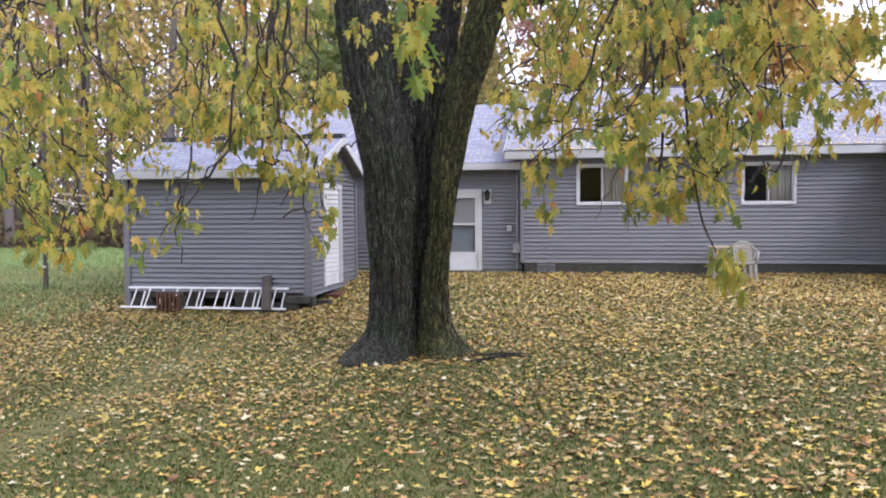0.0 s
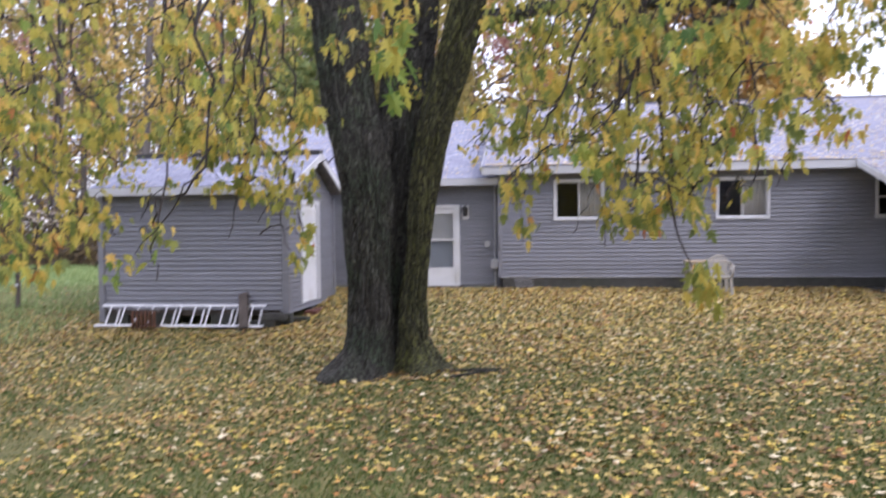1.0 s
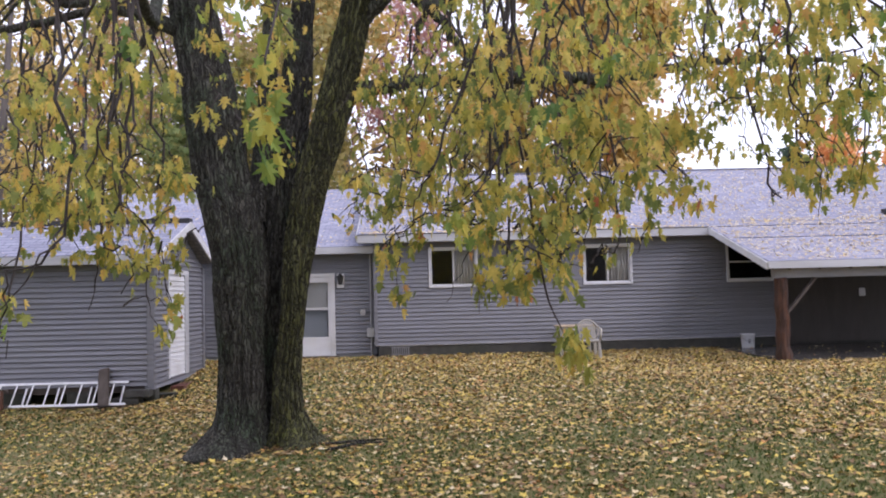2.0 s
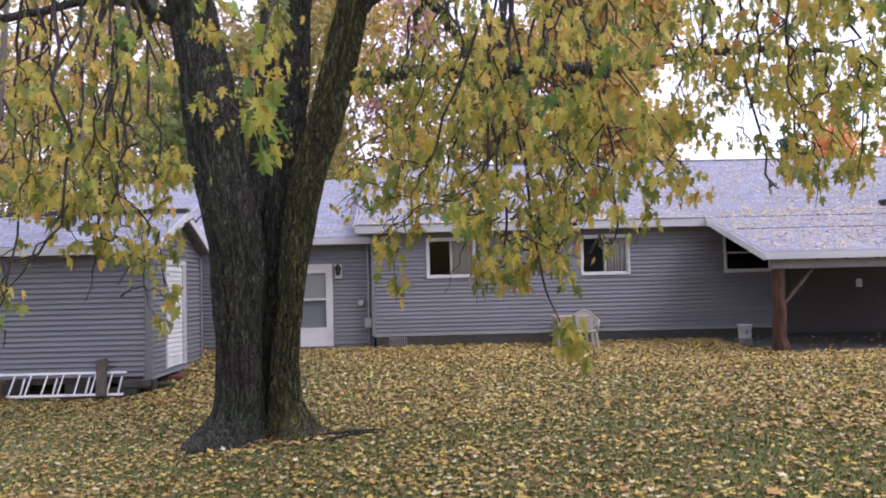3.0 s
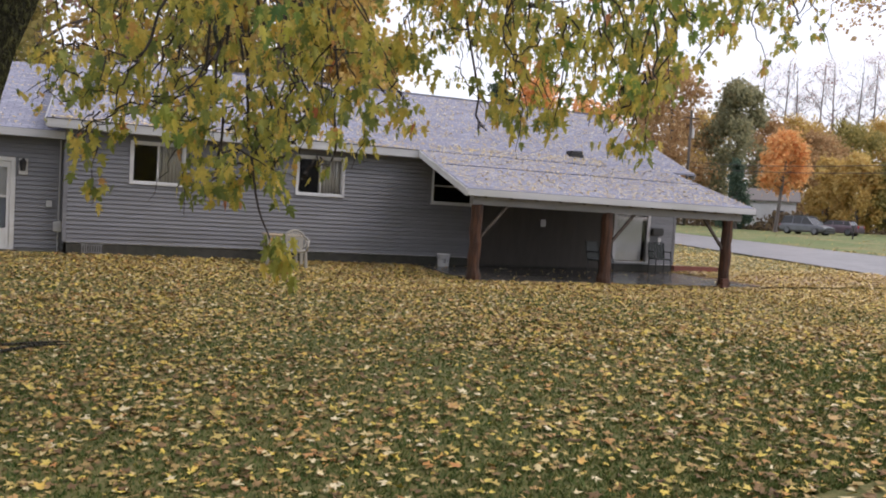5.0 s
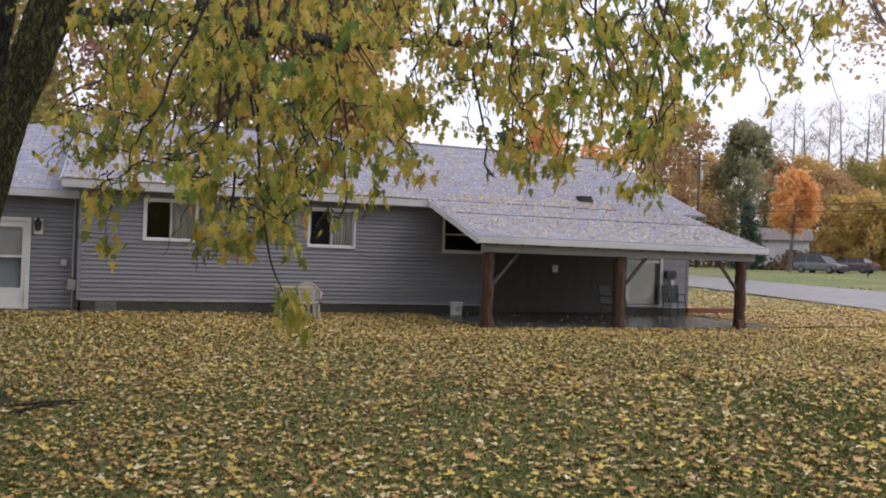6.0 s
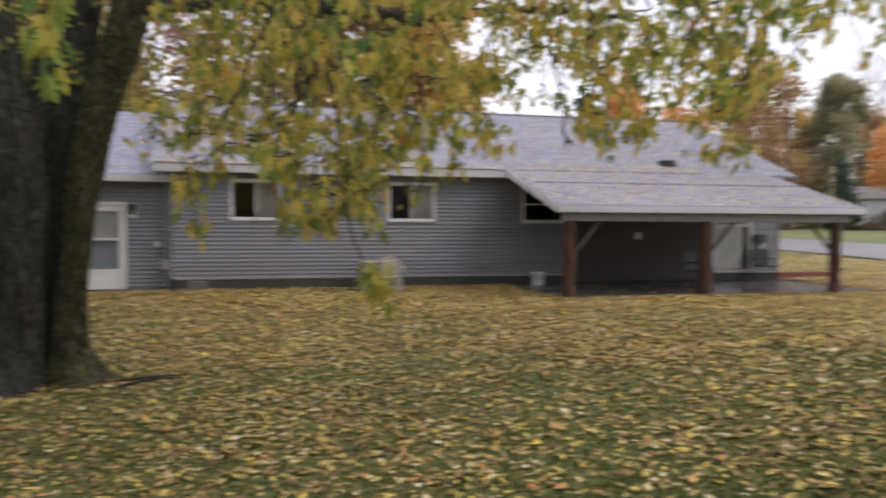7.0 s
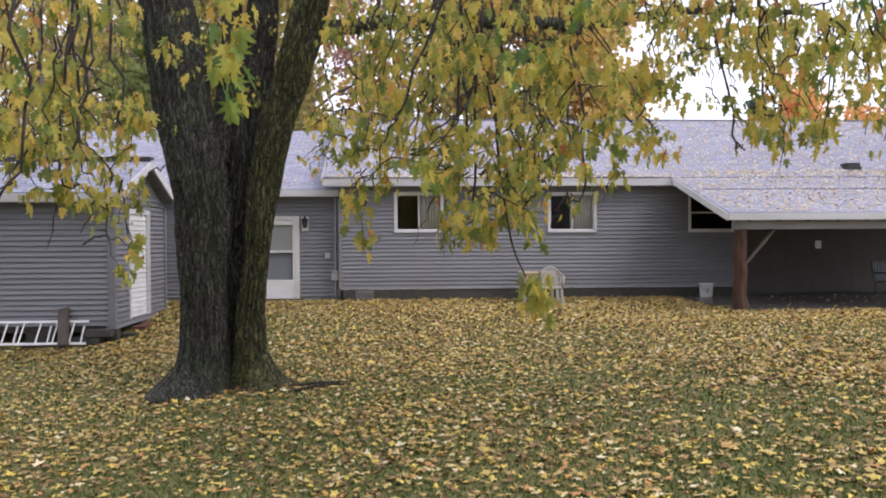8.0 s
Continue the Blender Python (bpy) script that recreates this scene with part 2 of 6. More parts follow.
M_FALLEN = leaf_material("fallen_leaf", [(0.0, (0.13, 0.075, 0.04)), (0.18, (0.26, 0.165, 0.075)), (0.4, (0.4, 0.29, 0.11)), (0.58, (0.54, 0.42, 0.135)),
                                         (0.74, (0.7, 0.54, 0.11)), (0.82, (0.5, 0.23, 0.085)), (0.9, (0.57, 0.46, 0.22)), (1.0, (0.74, 0.65, 0.44))], 0.65, 0.0)
# wet highlights on the roof leaves put into paler tan and yellow
M_ROOFLEAF = leaf_material("highlit_roof_leaf", [(0.0, (0.4, 0.27, 0.13)), (0.35, (0.58, 0.44, 0.2)), (0.7, (0.66, 0.55, 0.3)), (1.0, (0.72, 0.68, 0.6))], 0.45, 0.0)
M_GOLD = leaf_material("golden_fallen_leaf", [(0.0, (0.42, 0.27, 0.09)), (0.3, (0.62, 0.45, 0.16)), (0.6, (0.74, 0.57, 0.2)), (0.85, (0.76, 0.6, 0.3)), (1.0, (0.76, 0.66, 0.5))], 0.6, 0.0)
M_MEADOW_GRASS = leaf_material("meadow_grass", [(0.0, (0.16, 0.25, 0.09)), (0.5, (0.24, 0.34, 0.13)), (1.0, (0.36, 0.4, 0.18))], 0.6, 0.25)
M_GRASS = leaf_material("lawn_grass", [(0.0, (0.045, 0.085, 0.02)), (0.5, (0.1, 0.145, 0.036)), (1.0, (0.22, 0.215, 0.07))], 0.6, 0.2)


def ground_material():
    m = material("leafy_lawn_soil", [(0.075, 0.092, 0.026), (0.145, 0.138, 0.045), (0.26, 0.21, 0.085)], 18, 0.95, 0.5, 40, dirt=(0.075, 0.1, 0.03), dirt_amount=0.55, dirt_scale=0.5)
    return m


M_GROUND = ground_material()
M_MEADOW = material("green_meadow", [(0.2, 0.28, 0.1), (0.3, 0.37, 0.15)], 3, 0.95, 0.5, 30, dirt=(0.3, 0.25, 0.14), dirt_amount=0.6, dirt_scale=0.25)
M_LAWN = material("dull_leafy_lawn", [(0.1, 0.145, 0.045), (0.16, 0.2, 0.07)], 3, 0.95, 0.5, 30, dirt=(0.28, 0.22, 0.1), dirt_amount=0.8, dirt_scale=0.3)


# ---- building blocks ----
def part(name, bm, mat, parent=None, label="", smooth=False):
    me = bpy.data.meshes.new(name)
    bm.normal_update()
    bm.to_mesh(me)
    bm.free()
    if smooth:
        me.polygons.foreach_set("use_smooth", [True] * len(me.polygons))
    me.materials.append(mat)
    ob = new(name, me)
    ob.parent = parent
    if label:
        tagged(ob, label)
    return ob


def sheet(name, verts, faces, mat, parent=None, label="", smooth=False):
    me = bpy.data.meshes.new(name)
    me.from_pydata([tuple(v) for v in verts], [], [tuple(f) for f in faces])
    if smooth:
        me.polygons.foreach_set("use_smooth", [True] * len(me.polygons))
    me.materials.append(mat)
    ob = new(name, me)
    ob.parent = parent
    if label:
        tagged(ob, label)
    return ob


def fast_mesh(name, verts, tris, mat, parent=None):
    """A large mesh of triangles from arrays."""
    me = bpy.data.meshes.new(name)
    nv, nt = len(verts), len(tris)
    me.vertices.add(nv)
    me.vertices.foreach_set("co", np.asarray(verts, np.float32).ravel())
    me.loops.add(3 * nt)
    me.loops.foreach_set("vertex_index", np.asarray(tris, np.int32).ravel())
    me.polygons.add(nt)
    me.polygons.foreach_set("loop_start", np.arange(0, 3 * nt, 3, dtype=np.int32))
    me.update(calc_edges=True)
    me.validate()
    me.materials.append(mat)
    ob = new(name, me)
    ob.parent = parent
    return ob


def thing(name, label, category, at=(0, 0, 0), group="", kind=""):
    ob = new(name)
    ob.location = at
    ob.empty_display_size = 0.1
    return tagged(ob, label, category, group, kind)


def box(bm, x0, x1, y0, y1, z0, z1, bevel=0.0):
    v = [bm.verts.new(p) for p in ((x0, y0, z0), (x1, y0, z0), (x1, y1, z0), (x0, y1, z0), (x0, y0, z1), (x1, y0, z1), (x1, y1, z1), (x0, y1, z1))]
    fs = [bm.faces.new([v[i] for i in f]) for f in ((3, 2, 1, 0), (4, 5, 6, 7), (0, 1, 5, 4), (1, 2, 6, 5), (2, 3, 7, 6), (3, 0, 4, 7))]
    if bevel:
        es = list({e for f in fs for e in f.edges})
        bmesh.ops.bevel(bm, geom=es, offset=bevel, segments=2, affect="EDGES")
    return v


def box_part(name, mat, parent, x0, x1, y0, y1, z0, z1, bevel=0.006, label=""):
    bm = bmesh.new()
    box(bm, x0, x1, y0, y1, z0, z1, bevel)
    return part(name, bm, mat, parent, label)


def bar(bm, a, b, w, d, up=(0, 0, 1), bevel=0.0):
    """A straight bar from a to b, w wide and d deep."""
    a, b = Vector(a), Vector(b)
    ax = (b - a).normalized()
    upv = Vector(up)
    if abs(ax.dot(upv)) > 0.95:
        upv = Vector((0, 1, 0))
    s = ax.cross(upv).normalized()
    t = s.cross(ax).normalized()
    vs = []
    for p in (a, b):
        for i, j in ((-1, -1), (1, -1), (1, 1), (-1, 1)):
            vs.append(bm.verts.new(p + s * (i * w / 2) + t * (j * d / 2)))
    fs = [bm.faces.new([vs[i] for i in f]) for f in ((3, 2, 1, 0), (4, 5, 6, 7), (0, 1, 5, 4), (1, 2, 6, 5), (2, 3, 7, 6), (3, 0, 4, 7))]
    if bevel:
        bmesh.ops.bevel(bm, geom=list({e for f in fs for e in f.edges}), offset=bevel, segments=2, affect="EDGES")


def tube(bm, pts, radii, sides=8, cap=True, wobble=0.0, rng=None):
    """A tapered tube along points."""
    pts = [Vector(p) for p in pts]
    rings = []
    side = None
    for i, p in enumerate(pts):
        d = (pts[min(i + 1, len(pts) - 1)] - pts[max(i - 1, 0)]).normalized()
        if side is None:
            side = d.orthogonal().normalized()
        else:
            side = (side - d * side.dot(d))
            side = side.normalized() if side.length > 1e-5 else d.orthogonal().normalized()
        o = d.cross(side)
        ring = []
        for k in range(sides):
            a = 2 * math.pi * k / sides
            r = radii[i] * (1 + (wobble * (rng.random() - 0.5) if rng else 0))
            ring.append(bm.verts.new(p + (side * math.cos(a) + o * math.sin(a)) * r))
        rings.append(ring)
    for a, b in zip(rings, rings[1:]):
        for k in range(sides):
            bm.faces.new((a[k], a[(k + 1) % sides], b[(k + 1) % sides], b[k]))
    if cap:
        bm.faces.new(list(reversed(rings[0])))
        bm.faces.new(rings[-1])


def cut(rect, holes):
    """The rectangles that are left of rect (a0, a1, b0, b1) when the holes are taken out."""
    left = [rect]
    for h in holes:
        nxt = []
        for a0, a1, b0, b1 in left:
            c0, c1, d0, d1 = max(a0, h[0]), min(a1, h[1]), max(b0, h[2]), min(b1, h[3])
            if c0 >= c1 or d0 >= d1:
                nxt.append((a0, a1, b0, b1))
                continue
            for r in ((a0, c0, b0, b1), (c1, a1, b0, b1), (c0, c1, b0, d0), (c0, c1, d1, b1)):
                if r[1] - r[0] > 0.004 and r[3] - r[2] > 0.004:
                    nxt.append(r)
        left = nxt
    return left


def wall(name, parent, origin, along, out, length, z0, z1, holes, thick=0.15, lap=0.1016, clad_from=None, gable=None, mat=None):
    """A wall from origin along a direction, with openings through it, clad with lapped boards that are pieces of their own.
    gable: (height of the peak, its place along the wall): boards run on up into the triangle."""
    o, al, ou = Vector(origin), Vector(along), Vector(out)

    def P(a, d, z):
        q = o + al * a + ou * d
        return (q.x, q.y, z)

    bm = bmesh.new()
    for a0, a1, b0, b1 in cut((0, length, z0, z1), holes):
        vs = [bm.verts.new(P(a, d, z)) for z in (b0, b1) for a, d in ((a0, 0), (a1, 0), (a1, -thick), (a0, -thick))]
        for f in ((3, 2, 1, 0), (4, 5, 6, 7), (0, 1, 5, 4), (1, 2, 6, 5), (2, 3, 7, 6), (3, 0, 4, 7)):
            bm.faces.new([vs[i] for i in f])
    if gable:
        top, mid = gable
        vs = [bm.verts.new(P(a, d, z)) for d in (0, -thick) for a, z in ((0, z1), (length, z1), (mid, top))]
        for f in ((0, 1, 2), (5, 4, 3), (0, 3, 4, 1), (1, 4, 5, 2), (2, 5, 3, 0)):
            bm.faces.new([vs[i] for i in f])
    bmesh.ops.recalc_face_normals(bm, faces=bm.faces)
    w = part(name, bm, M_CORE, parent)
    c0 = z0 if clad_from is None else clad_from
    top = gable[0] if gable else z1
    z = c0
    while z < top - 0.02:
        zt = min(z + lap, top)
        lo, hi = 0.0, length
        if z >= z1 and gable:
            f = (z + lap * 0.5 - z1) / (top - z1)
            lo, hi = gable[1] * f, length - (length - gable[1]) * f
        for a0, a1, b0, b1 in cut((lo, hi, z, zt), holes):
            e0 = 0.003 + 0.03 * (z + lap - b0) / lap
            e1 = 0.003 + 0.03 * (z + lap - b1) / lap
            if b1 - b0 > 0.8 * lap:  # a full board: sloping face, then a recessed lip that the next board shades
                em, bm_ = e1 + 0.2 * (e0 - e1), b0 + 0.8 * (b1 - b0)
                vs = [P(a, d, b) for a in (a0, a1) for d, b in ((0.001, b0), (e0, b0), (em, bm_), (0.0015, bm_ + 0.003), (0.0015, b1))]
                sheet("siding_board", vs, ((0, 5, 6, 1), (1, 6, 7, 2), (2, 7, 8, 3), (3, 8, 9, 4), (0, 1, 2, 3), (5, 8, 7, 6)), mat or M_SIDING, w)
                continue
            vs = [P(a0, 0.001, b0), P(a1, 0.001, b0), P(a1, e0, b0), P(a0, e0, b0), P(a0, 0.001, b1), P(a1, 0.001, b1), P(a1, e1, b1), P(a0, e1, b1)]
            sheet("siding_board", vs, ((0, 1, 2, 3), (3, 2, 6, 7), (4, 7, 6, 5), (0, 3, 7, 4), (1, 5, 6, 2)), mat or M_SIDING, w)
        z += lap
    return w


def roof_slab(name, parent, corners, thick, mat=None, label=""):
    """A roof plane: four top corners (eave left, eave right, ridge right, ridge left), with a thickness and shingle coordinates."""
    c = [Vector(p) for p in corners]
    bm = bmesh.new()
    t = [bm.verts.new(p) for p in c]
    b = [bm.verts.new(p - Vector((0, 0, thick))) for p in c]
    fs = [bm.faces.new(t), bm.faces.new(b[::-1])]
    for i in range(4):
        fs.append(bm.faces.new((t[i], b[i], b[(i + 1) % 4], t[(i + 1) % 4])))
    bmesh.ops.recalc_face_normals(bm, faces=bm.faces)
    uv = bm.loops.layers.uv.new("UVMap")
    ex = (c[1] - c[0]).normalized()
    ey = (c[3] - c[0])
    ey = (ey - ex * ey.dot(ex)).normalized()
    for f in bm.faces:
        for l in f.loops:
            d = l.vert.co - c[0]
            l[uv].uv = (d.dot(ex), d.dot(ey))
    return part(name, bm, mat or M_SHINGLE, parent, label)


# ---- ground ----
def ground_height(x, y):
    """The yard falls gently from the house towards the camera, most on the shed's side; beyond the drive the land climbs past the road."""
    x, y = np.asarray(x, float), np.asarray(y, float)
    p = 0.033 * x - 0.58
    p = np.log1p(np.exp(np.clip(p / 0.05, -40, 40))) * 0.05
    d = np.clip(20 - y, 0, 20)
    fall = np.interp(x, (-6.0, 7.0), (0.105, 0.0)) * (np.minimum(d, 6) + 0.5 * np.maximum(d - 6, 0))
    return 2.6 * np.tanh(p / 2.6) - fall


def build_ground():
    xs = np.r_[np.linspace(-600, -40, 12), np.linspace(-36, 14, 40), np.linspace(15, 60, 60), np.linspace(70, 700, 14)]
    ys = np.r_[np.linspace(-300, -10, 8), np.linspace(-8, 60, 69), np.linspace(70, 900, 16)]
    X, Y = np.meshgrid(xs, ys)
    rough = np.array([[0.008 * noise.noise(Vector((a * 0.35, b * 0.35, 0.3))) for a in xs] for b in ys])
    rough = rough * (X > -9.5)
    near_house = np.exp(-np.maximum(0, np.abs(X - 3) - 13) ** 2) * (Y > 11) * (Y < 22)
    Z = ground_height(X, Y) + rough * (1 - near_house)
    w = len(xs)
    faces = [(j * w + i, j * w + i + 1, (j + 1) * w + i + 1, (j + 1) * w + i) for j in range(len(ys) - 1) for i in range(w - 1)]
    g = sheet("ground", np.stack([X, Y, Z], -1).reshape(-1, 3), faces, M_GROUND, smooth=True)
    tagged(g, "lawn of short green grass under fallen maple leaves", "ground", kind="structure")
    return g


build_ground()


def strip(name, mat, left, right, lift, label, category):
    """A ribbon of ground cover between two edge lines, following the land."""
    n = 40
    vs, fs = [], []
    for i in range(n + 1):
        f = i / n
        for k in range(7):
            g = k / 6
            a, b = Vector(left[0]).lerp(Vector(left[1]), f), Vector(right[0]).lerp(Vector(right[1]), f)
            p = a.lerp(b, g)
            vs.append((p.x, p.y, float(ground_height(p.x, p.y)) + lift))
    for i in range(n):
        for k in range(6):
            a = i * 7 + k
            fs.append((a, a + 1, a + 8, a + 7))
    return tagged(sheet(name, vs, fs, mat, smooth=True), label, category, kind="structure")


strip("road", M_ROAD, ((8.3, -30, 0), (56.0, 130, 0)), ((16.4, -30, 0), (63.0, 130, 0)), 0.06, "wet grey asphalt residential road", "road")
strip("driveway", M_DRIVE, ((14.9, 15.9, 0), (22.6, 16.6, 0)), ((14.9, 18.8, 0), (23.5, 19.8, 0)), 0.05, "reddish gravel drive strewn with fallen leaves", "driveway")
strip("meadow", M_MEADOW, ((-60, 19.0, 0), (-10.0, 19.5, 0)), ((-60, 34, 0), (-10.0, 34, 0)), 0.014, "bright green rough meadow grass at the yard's edge", "meadow")

strip("far_lawn", M_LAWN, ((17.4, -28, 0), (62.8, 128, 0)), ((70, -28, 0), (130, 128, 0)), 0.04, "green lawn rising across the road", "lawn")

# unseen wall added to darken what the house windows reflect
back = sheet("wall_behind", ((-15, -2.5, -2), (15, -2.5, -2), (15, -2.5, 4.4), (-15, -2.5, 4.4), (-15, -2.7, -2), (15, -2.7, -2), (15, -2.7, 4.4), (-15, -2.7, 4.4)),
             ((3, 2, 1, 0), (4, 5, 6, 7), (0, 1, 5, 4), (2, 3, 7, 6), (1, 2, 6, 5), (3, 0, 4, 7)), M_CORE)
tagged(back, "unseen grey wall added behind the camera", "wall", kind="structure")

# ---- the long house ----
FRONT = 20.0
RIDGE_Y, RIDGE_Z = 24.86, 5.167
house = thing("house", "long single-storey house with grey vinyl siding and shingle roof", "house", (6.9, 24.8, 0))


def hp(ob):
    """Put a part, built in the world's own measures, under the house."""
    ob.parent = house
    ob.matrix_parent_inverse = Matrix.Translation(house.location).inverted()
    return ob


def window(parent_hp, x0, x1, z0, z1, y, curtain=True, stacked=False):
    """A white sliding window: frame, two sashes, panes, curtain behind one of them."""
    bm = bmesh.new()
    f, d0, d1 = 0.055, y - 0.05, y + 0.1
    box(bm, x0, x1, d0, d1, z1 - f, z1, 0.006)
    box(bm, x0, x1, d0 - 0.015, d1, z0, z0 + f, 0.006)
    box(bm, x0, x0 + f, d0, d1, z0 + f, z1 - f, 0.006)
    box(bm, x1 - f, x1, d0, d1, z0 + f, z1 - f, 0.006)
    w = parent_hp(part("window", bm, M_TRIM))
    xm = (x0 + x1) / 2
    zm = (z0 + z1) / 2
    lights = [(x0 + f, xm + 0.02, z0 + f, z1 - f, y), (xm - 0.02, x1 - f, z0 + f, z1 - f, y + 0.03)]
    if stacked:
        lights = [(x0 + f, x1 - f, z0 + f, zm + 0.02, y), (x0 + f, x1 - f, zm - 0.02, z1 - f, y + 0.03)]
    for a, b, za, zb, yy in lights:
        bm = bmesh.new()
        s = 0.03
        box(bm, a, b, yy, yy + 0.025, zb - s, zb)
        box(bm, a, b, yy, yy + 0.025, za, za + s)
        box(bm, a, a + s, yy, yy + 0.025, za + s, zb - s)
        box(bm, b - s, b, yy, yy + 0.025, za + s, zb - s)
        part("sash", bm, M_TRIM, w)
        bm = bmesh.new()
        box(bm, a + s, b - s, yy + 0.01, yy + 0.016, za + s, zb - s)
        g = part("pane", bm, M_GLASS, w)
        g.visible_shadow = False
    if curtain:
        vs, fs = [], []
        n = 36
        for i in range(n + 1):
            x = xm - 0.02 + (x1 - xm - 0.02) * i / n
            yy = y + 0.12 + 0.025 * math.sin(i * 1.35) + 0.012 * math.sin(i * 0.6)
            vs += [(x, yy, z0 - 0.05), (x, yy, z1)]
        fs = [(2 * i, 2 * i + 2, 2 * i + 3, 2 * i + 1) for i in range(n)]
        c = sheet("curtain", vs, fs, M_CURTAIN, w, "pale beige drawn curtain", smooth=True)
        sol = c.modifiers.new("thick", "SOLIDIFY")
        sol.thickness = 0.006
    return w


W1 = (-0.03, 1.19, 1.66, 2.66)
W2 = (3.8, 5.03, 1.645, 2.645)
W3 = (7.38, 8.6, 1.63, 2.62)
DOOR2 = (13.05, 14.3, 0.33, 2.42)
# main front
X0, X1 = -1.35, 15.17
holes = [(w[0] - X0, w[1] - X0, w[2], w[3]) for w in (W1, W2, W3, DOOR2)]
hp(wall("front_wall", None, (X0, FRONT, 0), (1, 0, 0), (0, -1, 0), X1 - X0, 0.0, 2.95, holes, clad_from=0.27))
for w in (W1, W2, W3):
    window(hp, *w, FRONT, w is not W3, w is W3)
# right gable end, back and left end
hp(wall("end_wall", None, (X1, FRONT, 0), (0, 1, 0), (1, 0, 0), 9.72, 0.0, 2.95, [], clad_from=0.27, gable=(5.0, 4.86)))
hp(wall("back_wall", None, (-9.3, 29.72, 0), (1, 0, 0), (0, 1, 0), 24.47, 0.0, 2.95, [], lap=0.4))
# recessed part with the white door
DX0, DX1 = -3.42, -2.4
YD = 20.4
hp(wall("recessed_wall", None, (-9.3, YD, 0), (1, 0, 0), (0, -1, 0), 7.95, 0.0, 2.72, [(DX0 + 9.3, DX1 + 9.3, 0.0, 2.09)], clad_from=0.08))
hp(wall("left_end_wall", None, (-9.3, YD, 0), (0, 1, 0), (-1, 0, 0), 9.32, 0.0, 2.72, [], gable=(4.7, 4.6), lap=0.2286))
hp(wall("return_wall", None, (X0, FRONT, 0), (0, 1, 0), (-1, 0, 0), 0.25, 0.0, 2.95, [], clad_from=0.27))
for x, y, z in ((X0, FRONT, 2.95), (X1, FRONT, 2.95)):
    hp(box_part("corner_post", M_SIDING, None, x - 0.045, x + 0.045, y - 0.035, y + 0.06, 0.27, z - 0.05, 0.008))
hp(box_part("foundation", M_FOUND, None, X0 + 0.05, X1 - 0.02, FRONT - 0.004, FRONT + 0.1, -0.2, 0.265, 0.003, "dark stained block foundation"))
hp(box_part("starter_strip", M_TRIM, None, X0, X1, FRONT - 0.024, FRONT - 0.004, 0.255, 0.275, 0.003))
# made-up room surfaces, their darkness put into the colour
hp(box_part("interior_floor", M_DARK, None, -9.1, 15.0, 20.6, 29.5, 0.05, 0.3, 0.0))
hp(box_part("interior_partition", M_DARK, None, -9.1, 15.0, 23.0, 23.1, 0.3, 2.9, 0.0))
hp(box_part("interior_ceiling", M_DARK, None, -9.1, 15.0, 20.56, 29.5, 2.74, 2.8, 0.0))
# crawl-space vent
bm = bmesh.new()
vx = -0.0388 * 20
for i in range(9):
    box(bm, vx - 0.2 + i * 0.05, vx - 0.18 + i * 0.05, FRONT - 0.03, FRONT - 0.006, 0.05, 0.21)
box(bm, vx - 0.22, vx + 0.24, FRONT - 0.02, FRONT - 0.006, 0.205, 0.225)
box(bm, vx - 0.22, vx + 0.24, FRONT - 0.02, FRONT - 0.006, 0.03, 0.05)
hp(part("foundation_vent", bm, M_CORE, None, "small grey louvred foundation vent"))

# roofs
EY, EZ = 19.6, 2.985
hp(roof_slab("roof", None, ((-1.75, EY, EZ), (15.47, EY, EZ), (15.47, RIDGE_Y, RIDGE_Z), (-1.75, RIDGE_Y, RIDGE_Z)), 0.05, label="weathered blue-grey shingle roof strewn with leaves"))
hp(roof_slab("back_roof", None, ((15.47, 30.12, EZ), (-1.75, 30.12, EZ), (-1.75, RIDGE_Y, RIDGE_Z), (15.47, RIDGE_Y, RIDGE_Z)), 0.05))
hp(roof_slab("lower_roof", None, ((-9.5, 20.0, 2.74), (-1.36, 20.0, 2.74), (-1.36, 25.05, 4.84), (-9.5, 25.05, 4.84)), 0.05))
hp(roof_slab("lower_back_roof", None, ((-1.36, 30.1, 2.74), (-9.5, 30.1, 2.74), (-9.5, 25.05, 4.84), (-1.36, 25.05, 4.84)), 0.05))
hp(roof_slab("porch_roof", None, ((6.66, 15.75, 1.995), (14.3, 15.75, 1.995), (14.62, 19.62, 2.995), (6.86, 19.62, 2.995)), 0.05))
# lifted shingle courses where the porch roof meets the main roof, and halfway down it
for x0, x1, f in ((7.05, 12.4, 0.985), (7.0, 14.4, 0.6)):
    bm = bmesh.new()
    y, z = 15.75 + 3.87 * f, 1.995 + f
    bar(bm, (x0, y, z + 0.006), (x1, y, z + 0.006), 0.05, 0.022, (0, -0.26, 1))
    hp(part("shingle_course", bm, M_SHINGLE, None, "lifted edge of a shingle course"))
# ridge caps
bm = bmesh.new()
for x in np.arange(-1.7, 15.4, 0.3):
    box(bm, x, x + 0.31, RIDGE_Y - 0.12, RIDGE_Y + 0.12, RIDGE_Z - 0.045, RIDGE_Z + 0.012)
hp(part("ridge_cap", bm, M_SHINGLE))
